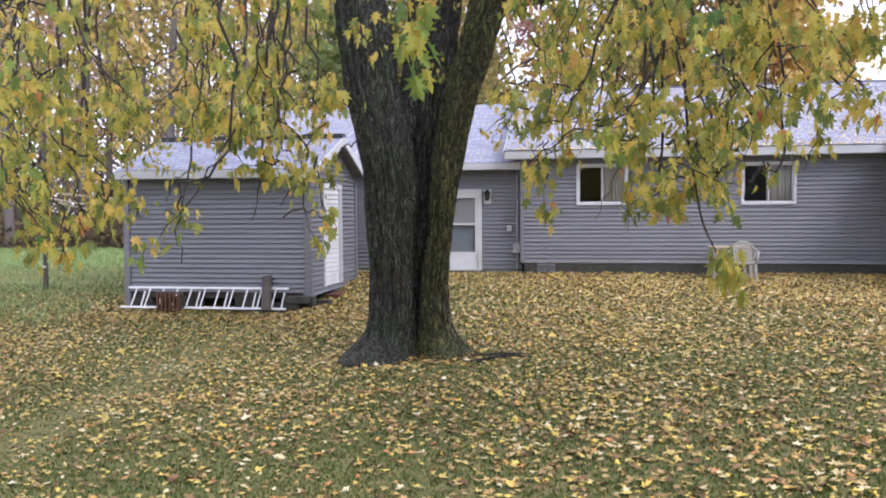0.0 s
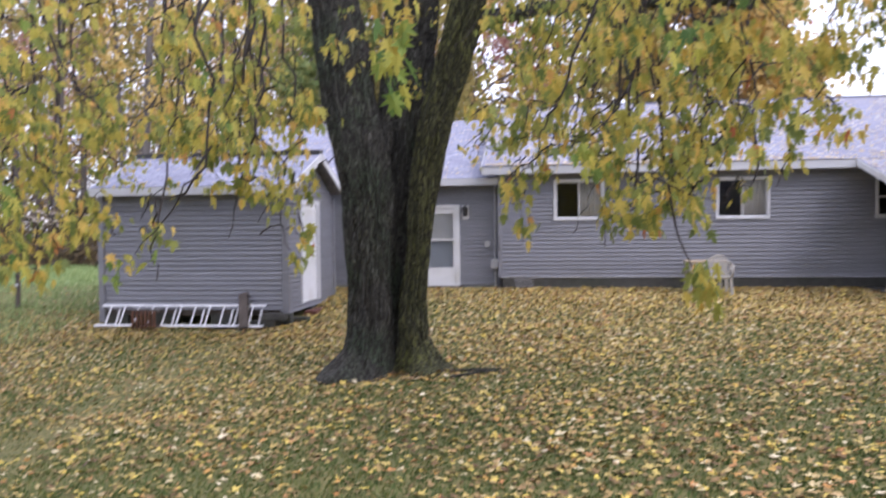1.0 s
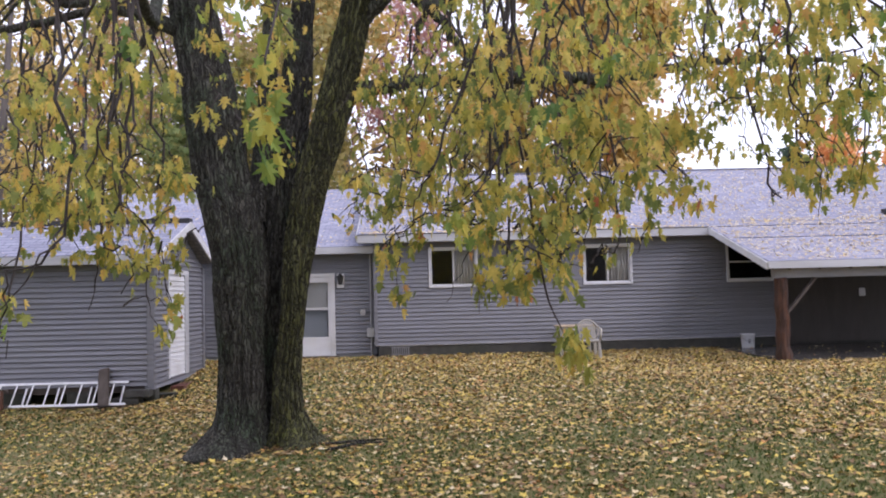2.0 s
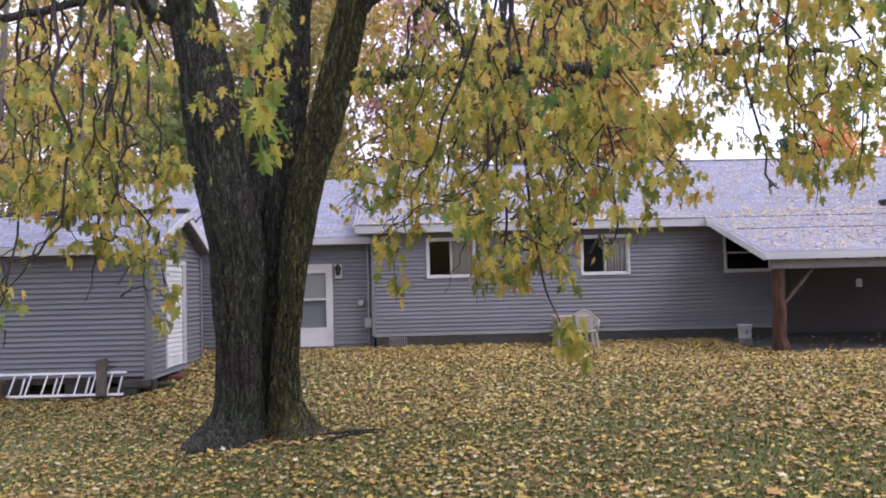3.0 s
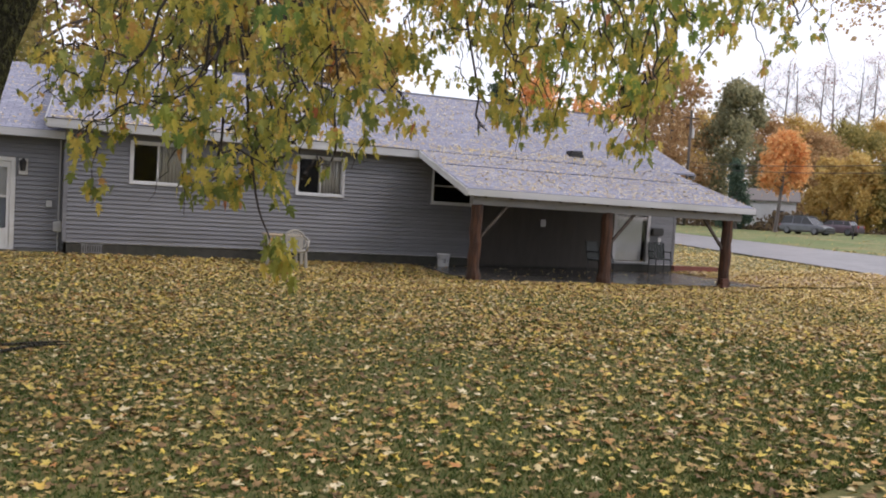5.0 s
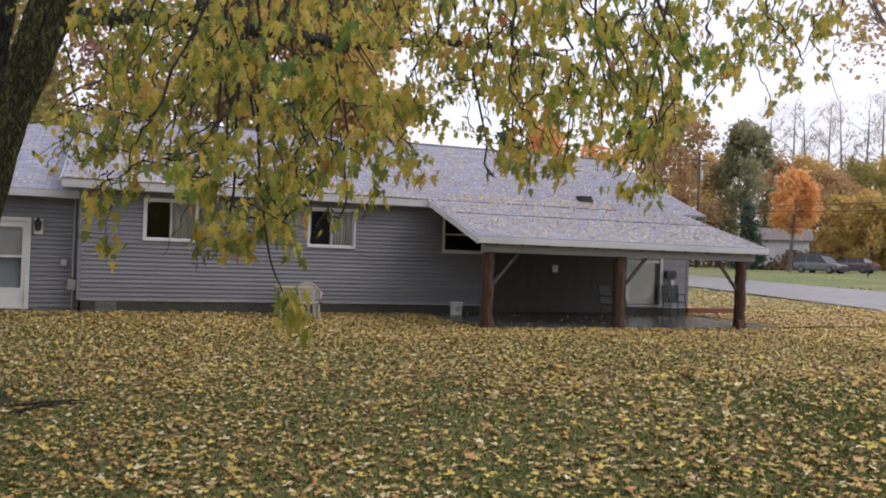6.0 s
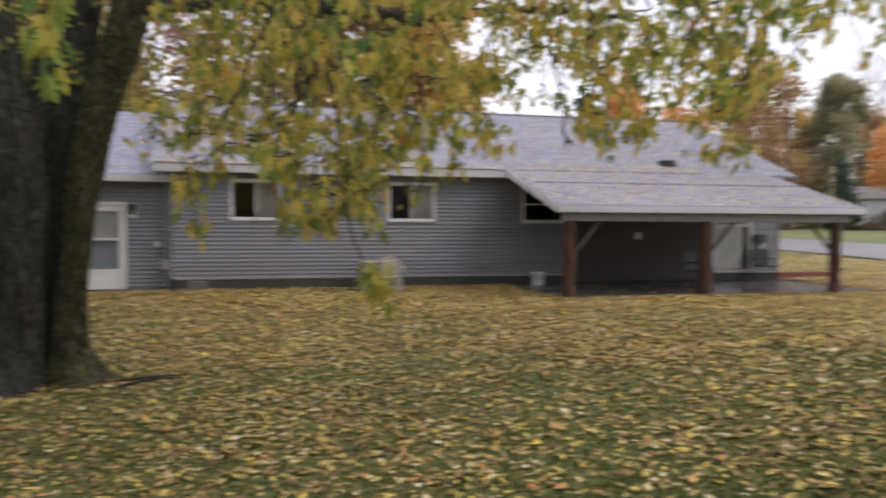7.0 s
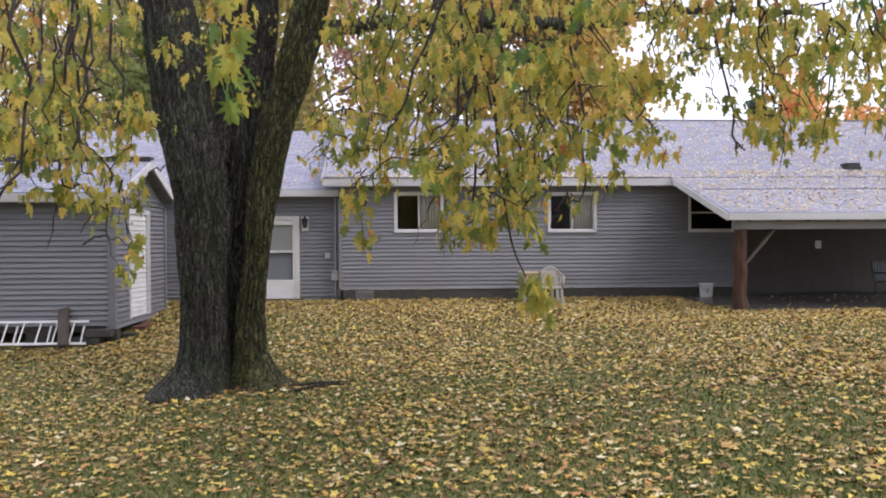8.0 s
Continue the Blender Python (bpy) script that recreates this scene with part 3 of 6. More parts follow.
# fascias and soffits
hp(box_part("fascia", M_FASCIA, None, -1.75, 6.84, EY - 0.02, EY + 0.005, EZ - 0.2, EZ - 0.012, 0.004))
hp(box_part("soffit", M_FASCIA, None, -1.75, 15.4, EY + 0.006, FRONT - 0.001, EZ - 0.19, EZ - 0.17, 0.0))
hp(box_part("fascia", M_FASCIA, None, -9.5, -1.38, 19.98, 20.005, 2.56, 2.73, 0.004))
hp(box_part("soffit", M_FASCIA, None, -9.5, -1.38, 20.006, YD - 0.001, 2.57, 2.59, 0.0))
hp(box_part("drip_edge", M_BLACK, None, -1.75, 6.84, EY - 0.03, EY + 0.01, EZ - 0.012, EZ + 0.006, 0.0))
for xx, a, b in ((-1.77, (EY, EZ), (RIDGE_Y, RIDGE_Z)), (15.48, (EY, EZ), (RIDGE_Y, RIDGE_Z)), (15.48, (30.12, EZ), (RIDGE_Y, RIDGE_Z)), (-9.51, (20.0, 2.74), (25.05, 4.84))):
    bm = bmesh.new()
    bar(bm, (xx, a[0], a[1] - 0.09), (xx, b[0], b[1] - 0.09), 0.025, 0.16)
    hp(part("rake_board", bm, M_FASCIA))
# porch trim
hp(box_part("porch_fascia", M_FASCIA, None, 6.64, 14.32, 15.73, 15.755, 1.84, 1.985, 0.004, "pale fascia board along the porch eave"))
bm = bmesh.new()
bar(bm, (6.63, 15.75, 1.9), (6.84, 19.6, 2.9), 0.025, 0.15)
hp(part("rake_board", bm, M_TRIM, None, "white sloping rake board of the porch roof"))
bm = bmesh.new()
bar(bm, (14.32, 15.75, 1.9), (14.64, 19.6, 2.9), 0.025, 0.15)
hp(part("rake_board", bm, M_FASCIA))
hp(box_part("porch_beam", M_BEAM, None, 6.85, 14.1, 15.95, 16.12, 1.655, 1.86, 0.008))
# unseen rafters and ceiling, added dark to deepen the shade below
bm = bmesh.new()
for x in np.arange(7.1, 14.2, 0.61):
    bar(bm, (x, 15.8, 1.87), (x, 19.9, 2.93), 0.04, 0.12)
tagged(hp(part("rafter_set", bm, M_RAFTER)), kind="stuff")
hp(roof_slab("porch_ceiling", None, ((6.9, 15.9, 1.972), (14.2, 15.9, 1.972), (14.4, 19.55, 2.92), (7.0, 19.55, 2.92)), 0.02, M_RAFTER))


# porch posts with their braces
def post(x, brace):
    rng = random.Random(int(x * 10))
    bm = bmesh.new()
    pts = [(x + 0.012 * math.sin(k * 1.3 + x), 16.04, 1.66 * k / 12) for k in range(13)]
    tube(bm, pts, [0.125 + (0.03 if k < 2 else 0) + 0.012 * rng.random() for k in range(13)], 10, True, 0.14, rng)
    hp(part("porch_post", bm, M_POST, None, "rough brown log post, dark at the foot"))
    for s in brace:
        bm = bmesh.new()
        bar(bm, (x + 0.1 * s, 16.04, 0.95), (x + 0.72 * s, 16.04, 1.66), 0.06, 0.07, (0, 1, 0), 0.006)
        hp(part("post_brace", bm, M_WOOD, None, "weathered diagonal brace"))


# sheets over the siding with the porch's shade put into their dark colour
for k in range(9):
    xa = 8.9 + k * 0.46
    hp(box_part("wall_panel", M_PORCHSHADE, None, xa, xa + 0.459, FRONT - 0.055, FRONT - 0.034, 0.1, 2.75, 0.001))

for px, br in ((7.0, (1,)), (10.3, (1,)), (13.75, (-1,))):
    post(px, br)

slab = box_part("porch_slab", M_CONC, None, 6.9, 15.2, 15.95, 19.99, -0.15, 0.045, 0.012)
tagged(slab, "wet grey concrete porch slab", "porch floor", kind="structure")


# white storm door with upper glass and lower panel
def storm_door():
    bm = bmesh.new()
    t = 0.09
    for b in ((DX0, DX0 + t, -0.02, 2.0), (DX1 - t, DX1, -0.02, 2.0), (DX0, DX1, 2.0, 2.09)):
        box(bm, b[0], b[1], YD - 0.05, YD + 0.1, b[2], b[3], 0.006)
    d = hp(part("door", bm, M_DOOR, None, "white storm door with two panes and stained foot panel"))
    a, b = DX0 + t + 0.005, DX1 - t - 0.005
    bm = bmesh.new()
    s = 0.075
    y0, y1 = YD - 0.02, YD + 0.025
    box(bm, a, a + s, y0, y1, 0.0, 1.99, 0.004)
    box(bm, b - s, b, y0, y1, 0.0, 1.99, 0.004)
    box(bm, a + s, b - s, y0, y1, 1.87, 1.99, 0.004)
    box(bm, a + s, b - s, y0, y1, 1.18, 1.235, 0.004)
    box(bm, a + s, b - s, y0, y1, 0.44, 0.5, 0.004)
    box(bm, a + s, b - s, y0 + 0.01, y1 - 0.01, 0.1, 0.44)
    box(bm, a + s, b - s, y0, y1, 0.0, 0.1, 0.004)
    part("door_leaf", bm, M_DOOR, d)
    for z0, z1, m in ((0.5, 1.18, M_SCREEN), (1.235, 1.87, M_GLASS)):
        bm = bmesh.new()
        box(bm, a + s, b - s, YD + 0.0, YD + 0.006, z0, z1)
        part("pane", bm, m, d).visible_shadow = False
    bm = bmesh.new()
    box(bm, DX0 + t, DX1 - t, YD + 0.06, YD + 0.1, 0.0, 2.0)
    part("inner_door", bm, M_DOOR, d, "pale inner door behind the glass")
    # white sheet that keeps the upper pane pale
    bm = bmesh.new()
    box(bm, a + s + 0.01, b - s - 0.01, YD + 0.03, YD + 0.034, 1.24, 1.865)
    part("window_shade", bm, M_TRIM, d, "white sheet behind the upper pane")
    bm = bmesh.new()
    box(bm, a + 0.02, a + 0.05, y0 - 0.06, y0, 0.95, 1.1, 0.006)
    part("door_handle", bm, M_BLACK, d)
    for m in d.children:
        m.matrix_parent_inverse = Matrix.Identity(4)


storm_door()
# door sill
hp(box_part("door_sill", M_WOOD, None, DX0 - 0.05, DX1 + 0.1, YD - 0.16, YD - 0.03, -0.05, 0.03, 0.01))


# porch door with blind
def porch_door():
    x0, x1, z0, z1 = DOOR2
    bm = bmesh.new()
    t = 0.1
    for b in ((x0, x0 + t, z0, z1 - t), (x1 - t, x1, z0, z1 - t), (x0, x1, z1 - t, z1), (x0 - 0.03, x1 + 0.03, z0 - 0.04, z0)):
        box(bm, b[0], b[1], FRONT - 0.05, FRONT + 0.1, b[2], b[3], 0.006)
    d = hp(part("door", bm, M_TRIM, None, "pale-framed porch door with a lowered white blind"))
    bm = bmesh.new()
    box(bm, x0 + t, x1 - t, FRONT + 0.0, FRONT + 0.006, z0, z1 - t)
    part("pane", bm, M_GLASS, d).visible_shadow = False
    bm = bmesh.new()
    z = z0 + 0.02
    while z < 1.56:
        box(bm, x0 + t, x1 - t - 0.12, FRONT + 0.05, FRONT + 0.056, z, z + 0.045)
        z += 0.047
    part("blind", bm, M_DOOR, d, "white horizontal blind")
    bm = bmesh.new()
    box(bm, x0 + t, x1 - t, FRONT - 0.01, FRONT + 0.03, 1.56, 1.62)
    part("mid_rail", bm, M_TRIM, d)
    for c in d.children:
        c.matrix_parent_inverse = Matrix.Identity(4)


porch_door()


# ---- the shed ----
SX0, SX1, SY0, SY1 = -7.21, -4.15, 12.1, 14.72
shed = thing("shed", "small grey-sided garden shed with a shingle gable roof", "shed", (-5.7, 13.4, 0))


GROW = Matrix.Translation((0, 0, EYE)) @ Matrix.Scale(1.2975, 4) @ Matrix.Translation((0, 0, -EYE))
shed.location = GROW @ shed.location


def sp(ob):
    """Put a part of the shed, drawn on a smaller plan, at its true size and distance under it."""
    for o in (ob, *ob.children_recursive):
        o.data.transform(GROW)
    ob.parent = shed
    ob.matrix_parent_inverse = Matrix.Translation(shed.location).inverted()
    return ob


sp(wall("front_wall", None, (SX0, SY0, 0), (1, 0, 0), (0, -1, 0), SX1 - SX0, 0.26, 2.1, [], lap=0.0783, thick=0.1))
SD = (12.8 - SY0, 13.72 - SY0, 0.3, 1.92)
sp(wall("door_wall", None, (SX1, SY0, 0), (0, 1, 0), (1, 0, 0), SY1 - SY0, 0.2, 2.1, [SD], lap=0.0783, thick=0.1, gable=(2.72, 1.31)))
sp(wall("back_wall", None, (SX0, SY1, 0), (1, 0, 0), (0, 1, 0), SX1 - SX0, 0.26, 2.1, [], lap=0.1566, thick=0.1))
sp(wall("left_wall", None, (SX0, SY0, 0), (0, 1, 0), (-1, 0, 0), SY1 - SY0, 0.26, 2.1, [], lap=0.0783, thick=0.1, gable=(2.72, 1.31)))
sp(roof_slab("roof", None, ((-7.25, 11.84, 2.2), (-3.95, 11.84, 2.2), (-3.95, 13.41, 2.81), (-7.25, 13.41, 2.81)), 0.04, label="pale blue-grey shingles with a dark ridge"))
sp(roof_slab("back_roof", None, ((-3.95, 14.98, 2.2), (-7.25, 14.98, 2.2), (-7.25, 13.41, 2.81), (-3.95, 13.41, 2.81)), 0.04))
sp(box_part("fascia", M_FASCIA, None, -7.25, -3.95, 11.82, 11.845, 2.06, 2.19, 0.004))
sp(box_part("soffit", M_FASCIA, None, -7.24, -4.2, 11.846, SY0 - 0.03, 2.07, 2.085, 0.0))
sp(box_part("ridge_cap", M_BLACK, None, -7.26, -3.94, 13.31, 13.51, 2.77, 2.855, 0.004, "dark ridge strip"))
for x in (-7.26, -3.94):
    for ya in (11.84, 14.98):
        bm = bmesh.new()
        bar(bm, (x, ya, 2.13), (x, 13.41, 2.74), 0.025, 0.13)
        sp(part("rake_board", bm, M_TRIM))
for x, y in ((SX0, SY0), (SX1, SY0), (SX1, SY1)):
    sp(box_part("corner_post", M_SIDING, None, x - 0.05, x + 0.05, y - 0.05, y + 0.05, 0.2 if x > -5 else 0.05, 2.08, 0.008))
# shed door: ribbed white panel with trim
sd = box_part("door", M_DOOR, None, SX1 - 0.05, SX1 + 0.004, 12.87, 13.65, 0.3, 1.92, 0.004, "white ribbed shed door")
z = 0.3
while z < 1.88:
    vs = [(SX1 + d, yy, zz) for yy in (12.875, 13.645) for d, zz in ((0.004, z), (0.03, z), (0.012, z + 0.075), (0.004, z + 0.075))]
    sheet("rib", vs, ((0, 1, 2, 3), (7, 6, 5, 4), (0, 4, 5, 1), (1, 5, 6, 2), (2, 6, 7, 3)), M_DOOR, sd)
    z += 0.076
sp(sd)
for y0, y1, z0, z1 in ((12.8, 12.87, 0.28, 1.92), (13.65, 13.85, 0.28, 1.92), (12.8, 13.85, 1.92, 2.0)):
    sp(box_part("door_trim", M_TRIM if z0 > 1 or y0 < 13 else M_FASCIA, None, SX1 - 0.01, SX1 + 0.035, y0, y1, z0, z1, 0.004))
# skids, piers and step under the shed
for x in (-7.0, -6.2, -5.2, -4.3):
    for y in (12.2, 13.4, 14.55):
        sp(box_part("pier_block", M_FOUND, None, x - 0.2, x + 0.2, y - 0.1, y + 0.1, -0.1, 0.2, 0.01))
for y in (12.16, 13.4, 14.6):
    sp(box_part("skid", M_WOOD, None, SX0 + 0.02, SX1 - 0.02, y - 0.05, y + 0.05, 0.16, 0.262, 0.008))


# ---- the yard maple ----
def leaf_shape(detail):
    """Outline of a maple leaf, tip along +y, stem at the origin, about one unit long: points and fan triangles."""
    if detail == 2:
        o = [(0, 0.0), (0.22, -0.08), (0.2, 0.1), (0.5, 0.12), (0.26, 0.3), (0.54, 0.62), (0.3, 0.56), (0.14, 0.5), (0.2, 0.76), (0.0, 1.05)]
    elif detail == 1:
        o = [(0, 0.0), (0.28, -0.02), (0.22, 0.2), (0.52, 0.5), (0.17, 0.52), (0.0, 1.0)]
    else:
        o = [(0, 0.0), (0.48, 0.4), (0.0, 1.0)]
    pts = o + [(-x, y) for x, y in o[-2:0:-1]]
    return pts


def leaf_arrays(detail):
    pts = leaf_shape(detail)
    n = len(pts)
    if detail == 0:  # two halves folded along the midrib
        return np.array([(x, y, 0.42 * abs(x)) for x, y in pts]), np.array([(0, 1, 2), (0, 2, 3)])
    c = (0.0, 0.38)
    v = np.array([(*c, 0.0)] + [(x, y, 0.42 * abs(x) + 0.25 * (y - 0.4) ** 2 * (1 if y > 0.4 else -1)) for x, y in pts])
    t = np.array([(0, 1 + i, 1 + (i + 1) % n) for i in range(n)])
    return v, t


def scatter_leaves(pos, tip, face, size, detail, rng):
    """Many leaves as arrays: base place, direction of the tip, facing, size."""
    v, t = leaf_arrays(detail)
    n = len(pos)
    tip = tip / np.linalg.norm(tip, axis=1)[:, None]
    side = np.cross(tip, face)
    side /= np.linalg.norm(side, axis=1)[:, None] + 1e-9
    nor = np.cross(side, tip)
    curl = rng.uniform(-1.5, 1.7, n)[:, None, None]
    wide = rng.uniform(0.6, 1.1, n)[:, None, None]
    V = (pos[:, None] + size[:, None, None] * (v[None, :, 0:1] * wide * side[:, None] + v[None, :, 1:2] * tip[:, None] + v[None, :, 2:3] * curl * nor[:, None]))
    T = t[None] + (np.arange(n) * len(v))[:, None, None]
    return V.reshape(-1, 3), T.reshape(-1, 3)


def smooth_path(pts, per=8):
    """A Catmull-Rom line through points (with a radius in the fourth place)."""
    p = [np.array(q, float) for q in pts]
    p = [2 * p[0] - p[1]] + p + [2 * p[-1] - p[-2]]
    out = []
    for i in range(1, len(p) - 2):
        for k in range(per):
            t = k / per
            out.append(0.5 * (2 * p[i] + (p[i + 1] - p[i - 1]) * t + (2 * p[i - 1] - 5 * p[i] + 4 * p[i + 1] - p[i + 2]) * t * t + (3 * p[i] - p[i - 1] - 3 * p[i + 1] + p[i + 2]) * t ** 3))
    out.append(p[-2])
    return np.array(out)


SPREAD = 1.373


def true_size(rows):
    """From the small plan of the tree to its true size and distance: x, y, z and radius."""
    return [(x * SPREAD, y * SPREAD, EYE + (z - EYE) * SPREAD, r * SPREAD) for x, y, z, r in rows]


TREE = (-2.36, 11.4)
TREE_Z = float(ground_height(*TREE))
maple = thing("maple_tree", "large twin-stemmed maple with drooping yellow-green autumn leaves", "tree", (TREE[0], TREE[1], TREE_Z))


def mp_(ob):
    ob.parent = maple
    ob.matrix_parent_inverse = Matrix.Translation(maple.location).inverted()
    return ob


def stem_mesh(path, sides, flare, toes, seed):
    """A thick stem with ridged bark and a root flare of uneven toes."""
    vs, fs = [], []
    for i, (x, y, z, r) in enumerate(path):
        for k in range(sides):
            a = 2 * math.pi * k / sides
            ridge = 0.04 * noise.noise(Vector((math.cos(a) * 5.5, math.sin(a) * 5.5, z * 0.9 + seed)))
            ridge += 0.02 * noise.noise(Vector((math.cos(a) * 13, math.sin(a) * 13, z * 2.2 + seed)))
            fur = abs(noise.noise(Vector((math.cos(a) * 8 * r / 0.3, math.sin(a) * 8 * r / 0.3, z * 1.1 + seed * 2.0))))
            ridge += 0.2 * (min(fur, 0.2) - 0.1)
            lump = 0.07 * noise.noise(Vector((math.cos(a) * 1.3, math.sin(a) * 1.3, z * 1.1 + seed * 3)))
            f = flare * math.exp(-max(z - TREE_Z + 0.03, 0) / 0.2)
            toe = sum(max(0, math.cos(a - t)) ** 13 for t in toes) * 0.5 * (0.8 + 0.5 * noise.noise(Vector((a * 3, z * 4, seed)))) + 0.09
            rr = r * (1 + ridge / max(r, 0.12) * 1.0 + lump) + f * toe
            vs.append((x + rr * math.cos(a), y + rr * math.sin(a), z))
    m = len(path)
    for i in range(m - 1):
        for k in range(sides):
            fs.append((i * sides + k, i * sides + (k + 1) % sides, (i + 1) * sides + (k + 1) % sides, (i + 1) * sides + k))
    return vs, fs


STEM_L = smooth_path([(-2.66, 11.4, -0.8, 0.34), (-2.66, 11.4, -0.1, 0.295), (-2.65, 11.4, 0.49, 0.285), (-2.66, 11.4, 1.22, 0.32), (-2.68, 11.4, 1.95, 0.36), (-2.78, 11.42, 2.67, 0.375),
                      (-2.94, 11.45, 3.39, 0.37), (-3.05, 11.48, 4.2, 0.37), (-3.25, 11.5, 5.3, 0.31), (-3.7, 11.6, 7.6, 0.21), (-4.3, 11.9, 10.5, 0.12), (-4.6, 12.0, 13.0, 0.04)], 20)
STEM_R = smooth_path([(-2.05, 11.43, -0.8, 0.26), (-2.04, 11.43, -0.1, 0.19), (-2.02, 11.42, 0.5, 0.16), (-1.94, 11.42, 1.22, 0.15), (-1.87, 11.42, 1.94, 0.17), (-1.76, 11.4, 2.64, 0.2),
                      (-1.65, 11.4, 3.11, 0.22), (-1.49, 11.4, 3.57, 0.225), (-1.33, 11.4, 4.15, 0.245), (-0.95, 11.35, 5.6, 0.2), (-0.5, 11.2, 7.8, 0.15), (0.0, 11.0, 10.5, 0.1), (0.2, 10.9, 12.6, 0.04)], 20)
CORE = smooth_path([(-2.33, 11.72, -0.75, 0.28), (-2.3, 11.82, 0.5, 0.27), (-2.26, 11.86, 1.4, 0.27), (-2.2, 11.88, 2.3, 0.28), (-2.12, 11.86, 3.3, 0.28), (-2.0, 11.95, 4.2, 0.25), (-1.85, 12.1, 5.6, 0.16), (-1.7, 12.3, 8.5, 0.05)], 16)
for st, fl, toes, sd, bk in ((STEM_L, 0.95, (3.1, 3.75, 4.35, 5.0), 3, M_BARK), (STEM_R, 1.1, (0.05, -0.55, 5.15, 1.2), 9, M_BARK_MOSS), (CORE, 0.5, (1.0, 2.0, 4.7), 14, M_BARK)):
    v, f = stem_mesh(st, 140, fl, toes, sd)
    mp_(sheet("trunk", v, f, bk, None, "thick dark furrowed trunk, mossy green", True))
# an inner stem in the fork
v, f = stem_mesh(smooth_path([(-2.5, 11.65, 2.6, 0.16), (-2.42, 11.85, 3.4, 0.14), (-2.35, 11.95, 4.7, 0.12), (-2.2, 12.0, 7.0, 0.06)], 6), 18, 0.0, (), 5)
mp_(sheet("inner_stem", v, f, M_BARK, None, "", True))


def at_height(stem, z):
    """The place on a stem at a height."""
    return [float(np.interp(z, stem[:, 2], stem[:, k])) for k in range(4)]


# limbs: two that show well, and others that carry the crown over the yard
BRANCH_LINES = [true_size(b) for b in ([(-0.95, 8.3, 3.5, 0.12), (-0.6, 8.3, 3.63, 0.085), (0.64, 8.3, 3.74, 0.07), (2.0, 8.3, 3.71, 0.06), (2.85, 8.2, 3.83, 0.045), (3.85, 8.0, 3.77, 0.03), (4.3, 7.9, 3.72, 0.012)],
         [(-0.75, 8.28, 4.3, 0.1), (-0.3, 8.2, 4.62, 0.07), (0.05, 8.2, 4.45, 0.06), (0.28, 8.1, 4.15, 0.045), (0.6, 8.0, 3.4, 0.028), (0.8, 7.9, 2.5, 0.012)],
         [(-2.5, 8.35, 4.3, 0.1), (-3.27, 8.3, 4.52, 0.05), (-4.4, 8.2, 4.3, 0.042), (-5.6, 8.0, 4.05, 0.03), (-7.0, 7.8, 3.4, 0.012)])]
rl = random.Random(11)
for k in range(15):
    a = 2 * math.pi * (k + 0.5 * rl.random()) / 15
    st = STEM_L if math.cos(a) < 0 else STEM_R
    base = at_height(st, rl.uniform(5.4, 8.0))
    reach = rl.uniform(5.0, 9.0)
    if abs(math.sin(a)) > 0.8 and math.sin(a) < 0:
        reach = min(reach, 6.2)
    top = base[2] + rl.uniform(0.6, 1.8)
    ex, ey = base[0] + reach * math.cos(a), base[1] + reach * math.sin(a)
    BRANCH_LINES.append([(base[0], base[1], base[2], 0.1), (base[0] + (ex - base[0]) * 0.3, base[1] + (ey - base[1]) * 0.3, (base[2] + top) / 2 + 0.3, 0.075),
                  (base[0] + (ex - base[0]) * 0.65, base[1] + (ey - base[1]) * 0.65, top, 0.05), (ex, ey, top - 0.5, 0.015)])
# further limbs to the sides, over the edges of the view
for ex, ey, ez in ((7.4, 7.6, 5.0), (8.6, 9.6, 5.8), (5.6, 5.8, 4.5), (-7.4, 7.2, 4.8), (-9.0, 10.5, 5.6), (-4.8, 5.6, 4.4), (3.2, 5.4, 4.3), (8.6, 13.0, 6.4), (-7.6, 14.0, 6.2), (1.2, 5.6, 4.2), (-2.2, 5.2, 4.1)):
    b = at_height(STEM_L if ex < -1.7 else STEM_R, 7.4)
    BRANCH_LINES.append([(b[0], b[1], b[2], 0.1), (b[0] + 0.35 * (ex - b[0]), b[1] + 0.35 * (ey - b[1]), ez + 0.7, 0.07), (b[0] + 0.7 * (ex - b[0]), b[1] + 0.7 * (ey - b[1]), ez + 0.6, 0.045), (ex, ey, ez, 0.015)])
limb_points = []
for L in BRANCH_LINES:
    p = smooth_path(L, 7)
    for i in range(1, len(p) - 1):
        p[i, :3] += np.array([rl.uniform(-1, 1) for _ in range(3)]) * 0.03
    bm = bmesh.new()
    tube(bm, p[:, :3], p[:, 3], 9)
    mp_(part("limb", bm, M_BARK, None, "", True))
    limb_points.append(p[3:, :3])
limb_points = np.concatenate(limb_points)

# how low the leaves hang, by bearing (sideways over ahead): height over the eye per metre ahead
HANG_U = [-1.0, -0.79, -0.70, -0.62, -0.56, -0.5, -0.46, -0.42, -0.38, -0.335, -0.30, -0.26, -0.235, -0.2, -0.17, -0.12, -0.08, -0.04, 0.0, 0.03, 0.06, 0.09, 0.12, 0.145, 0.17, 0.185,
          0.2, 0.23, 0.27, 0.32, 0.4, 0.45, 0.488, 0.55, 0.62, 0.68, 0.74, 0.82, 0.9, 0.98, 1.06, 1.1]
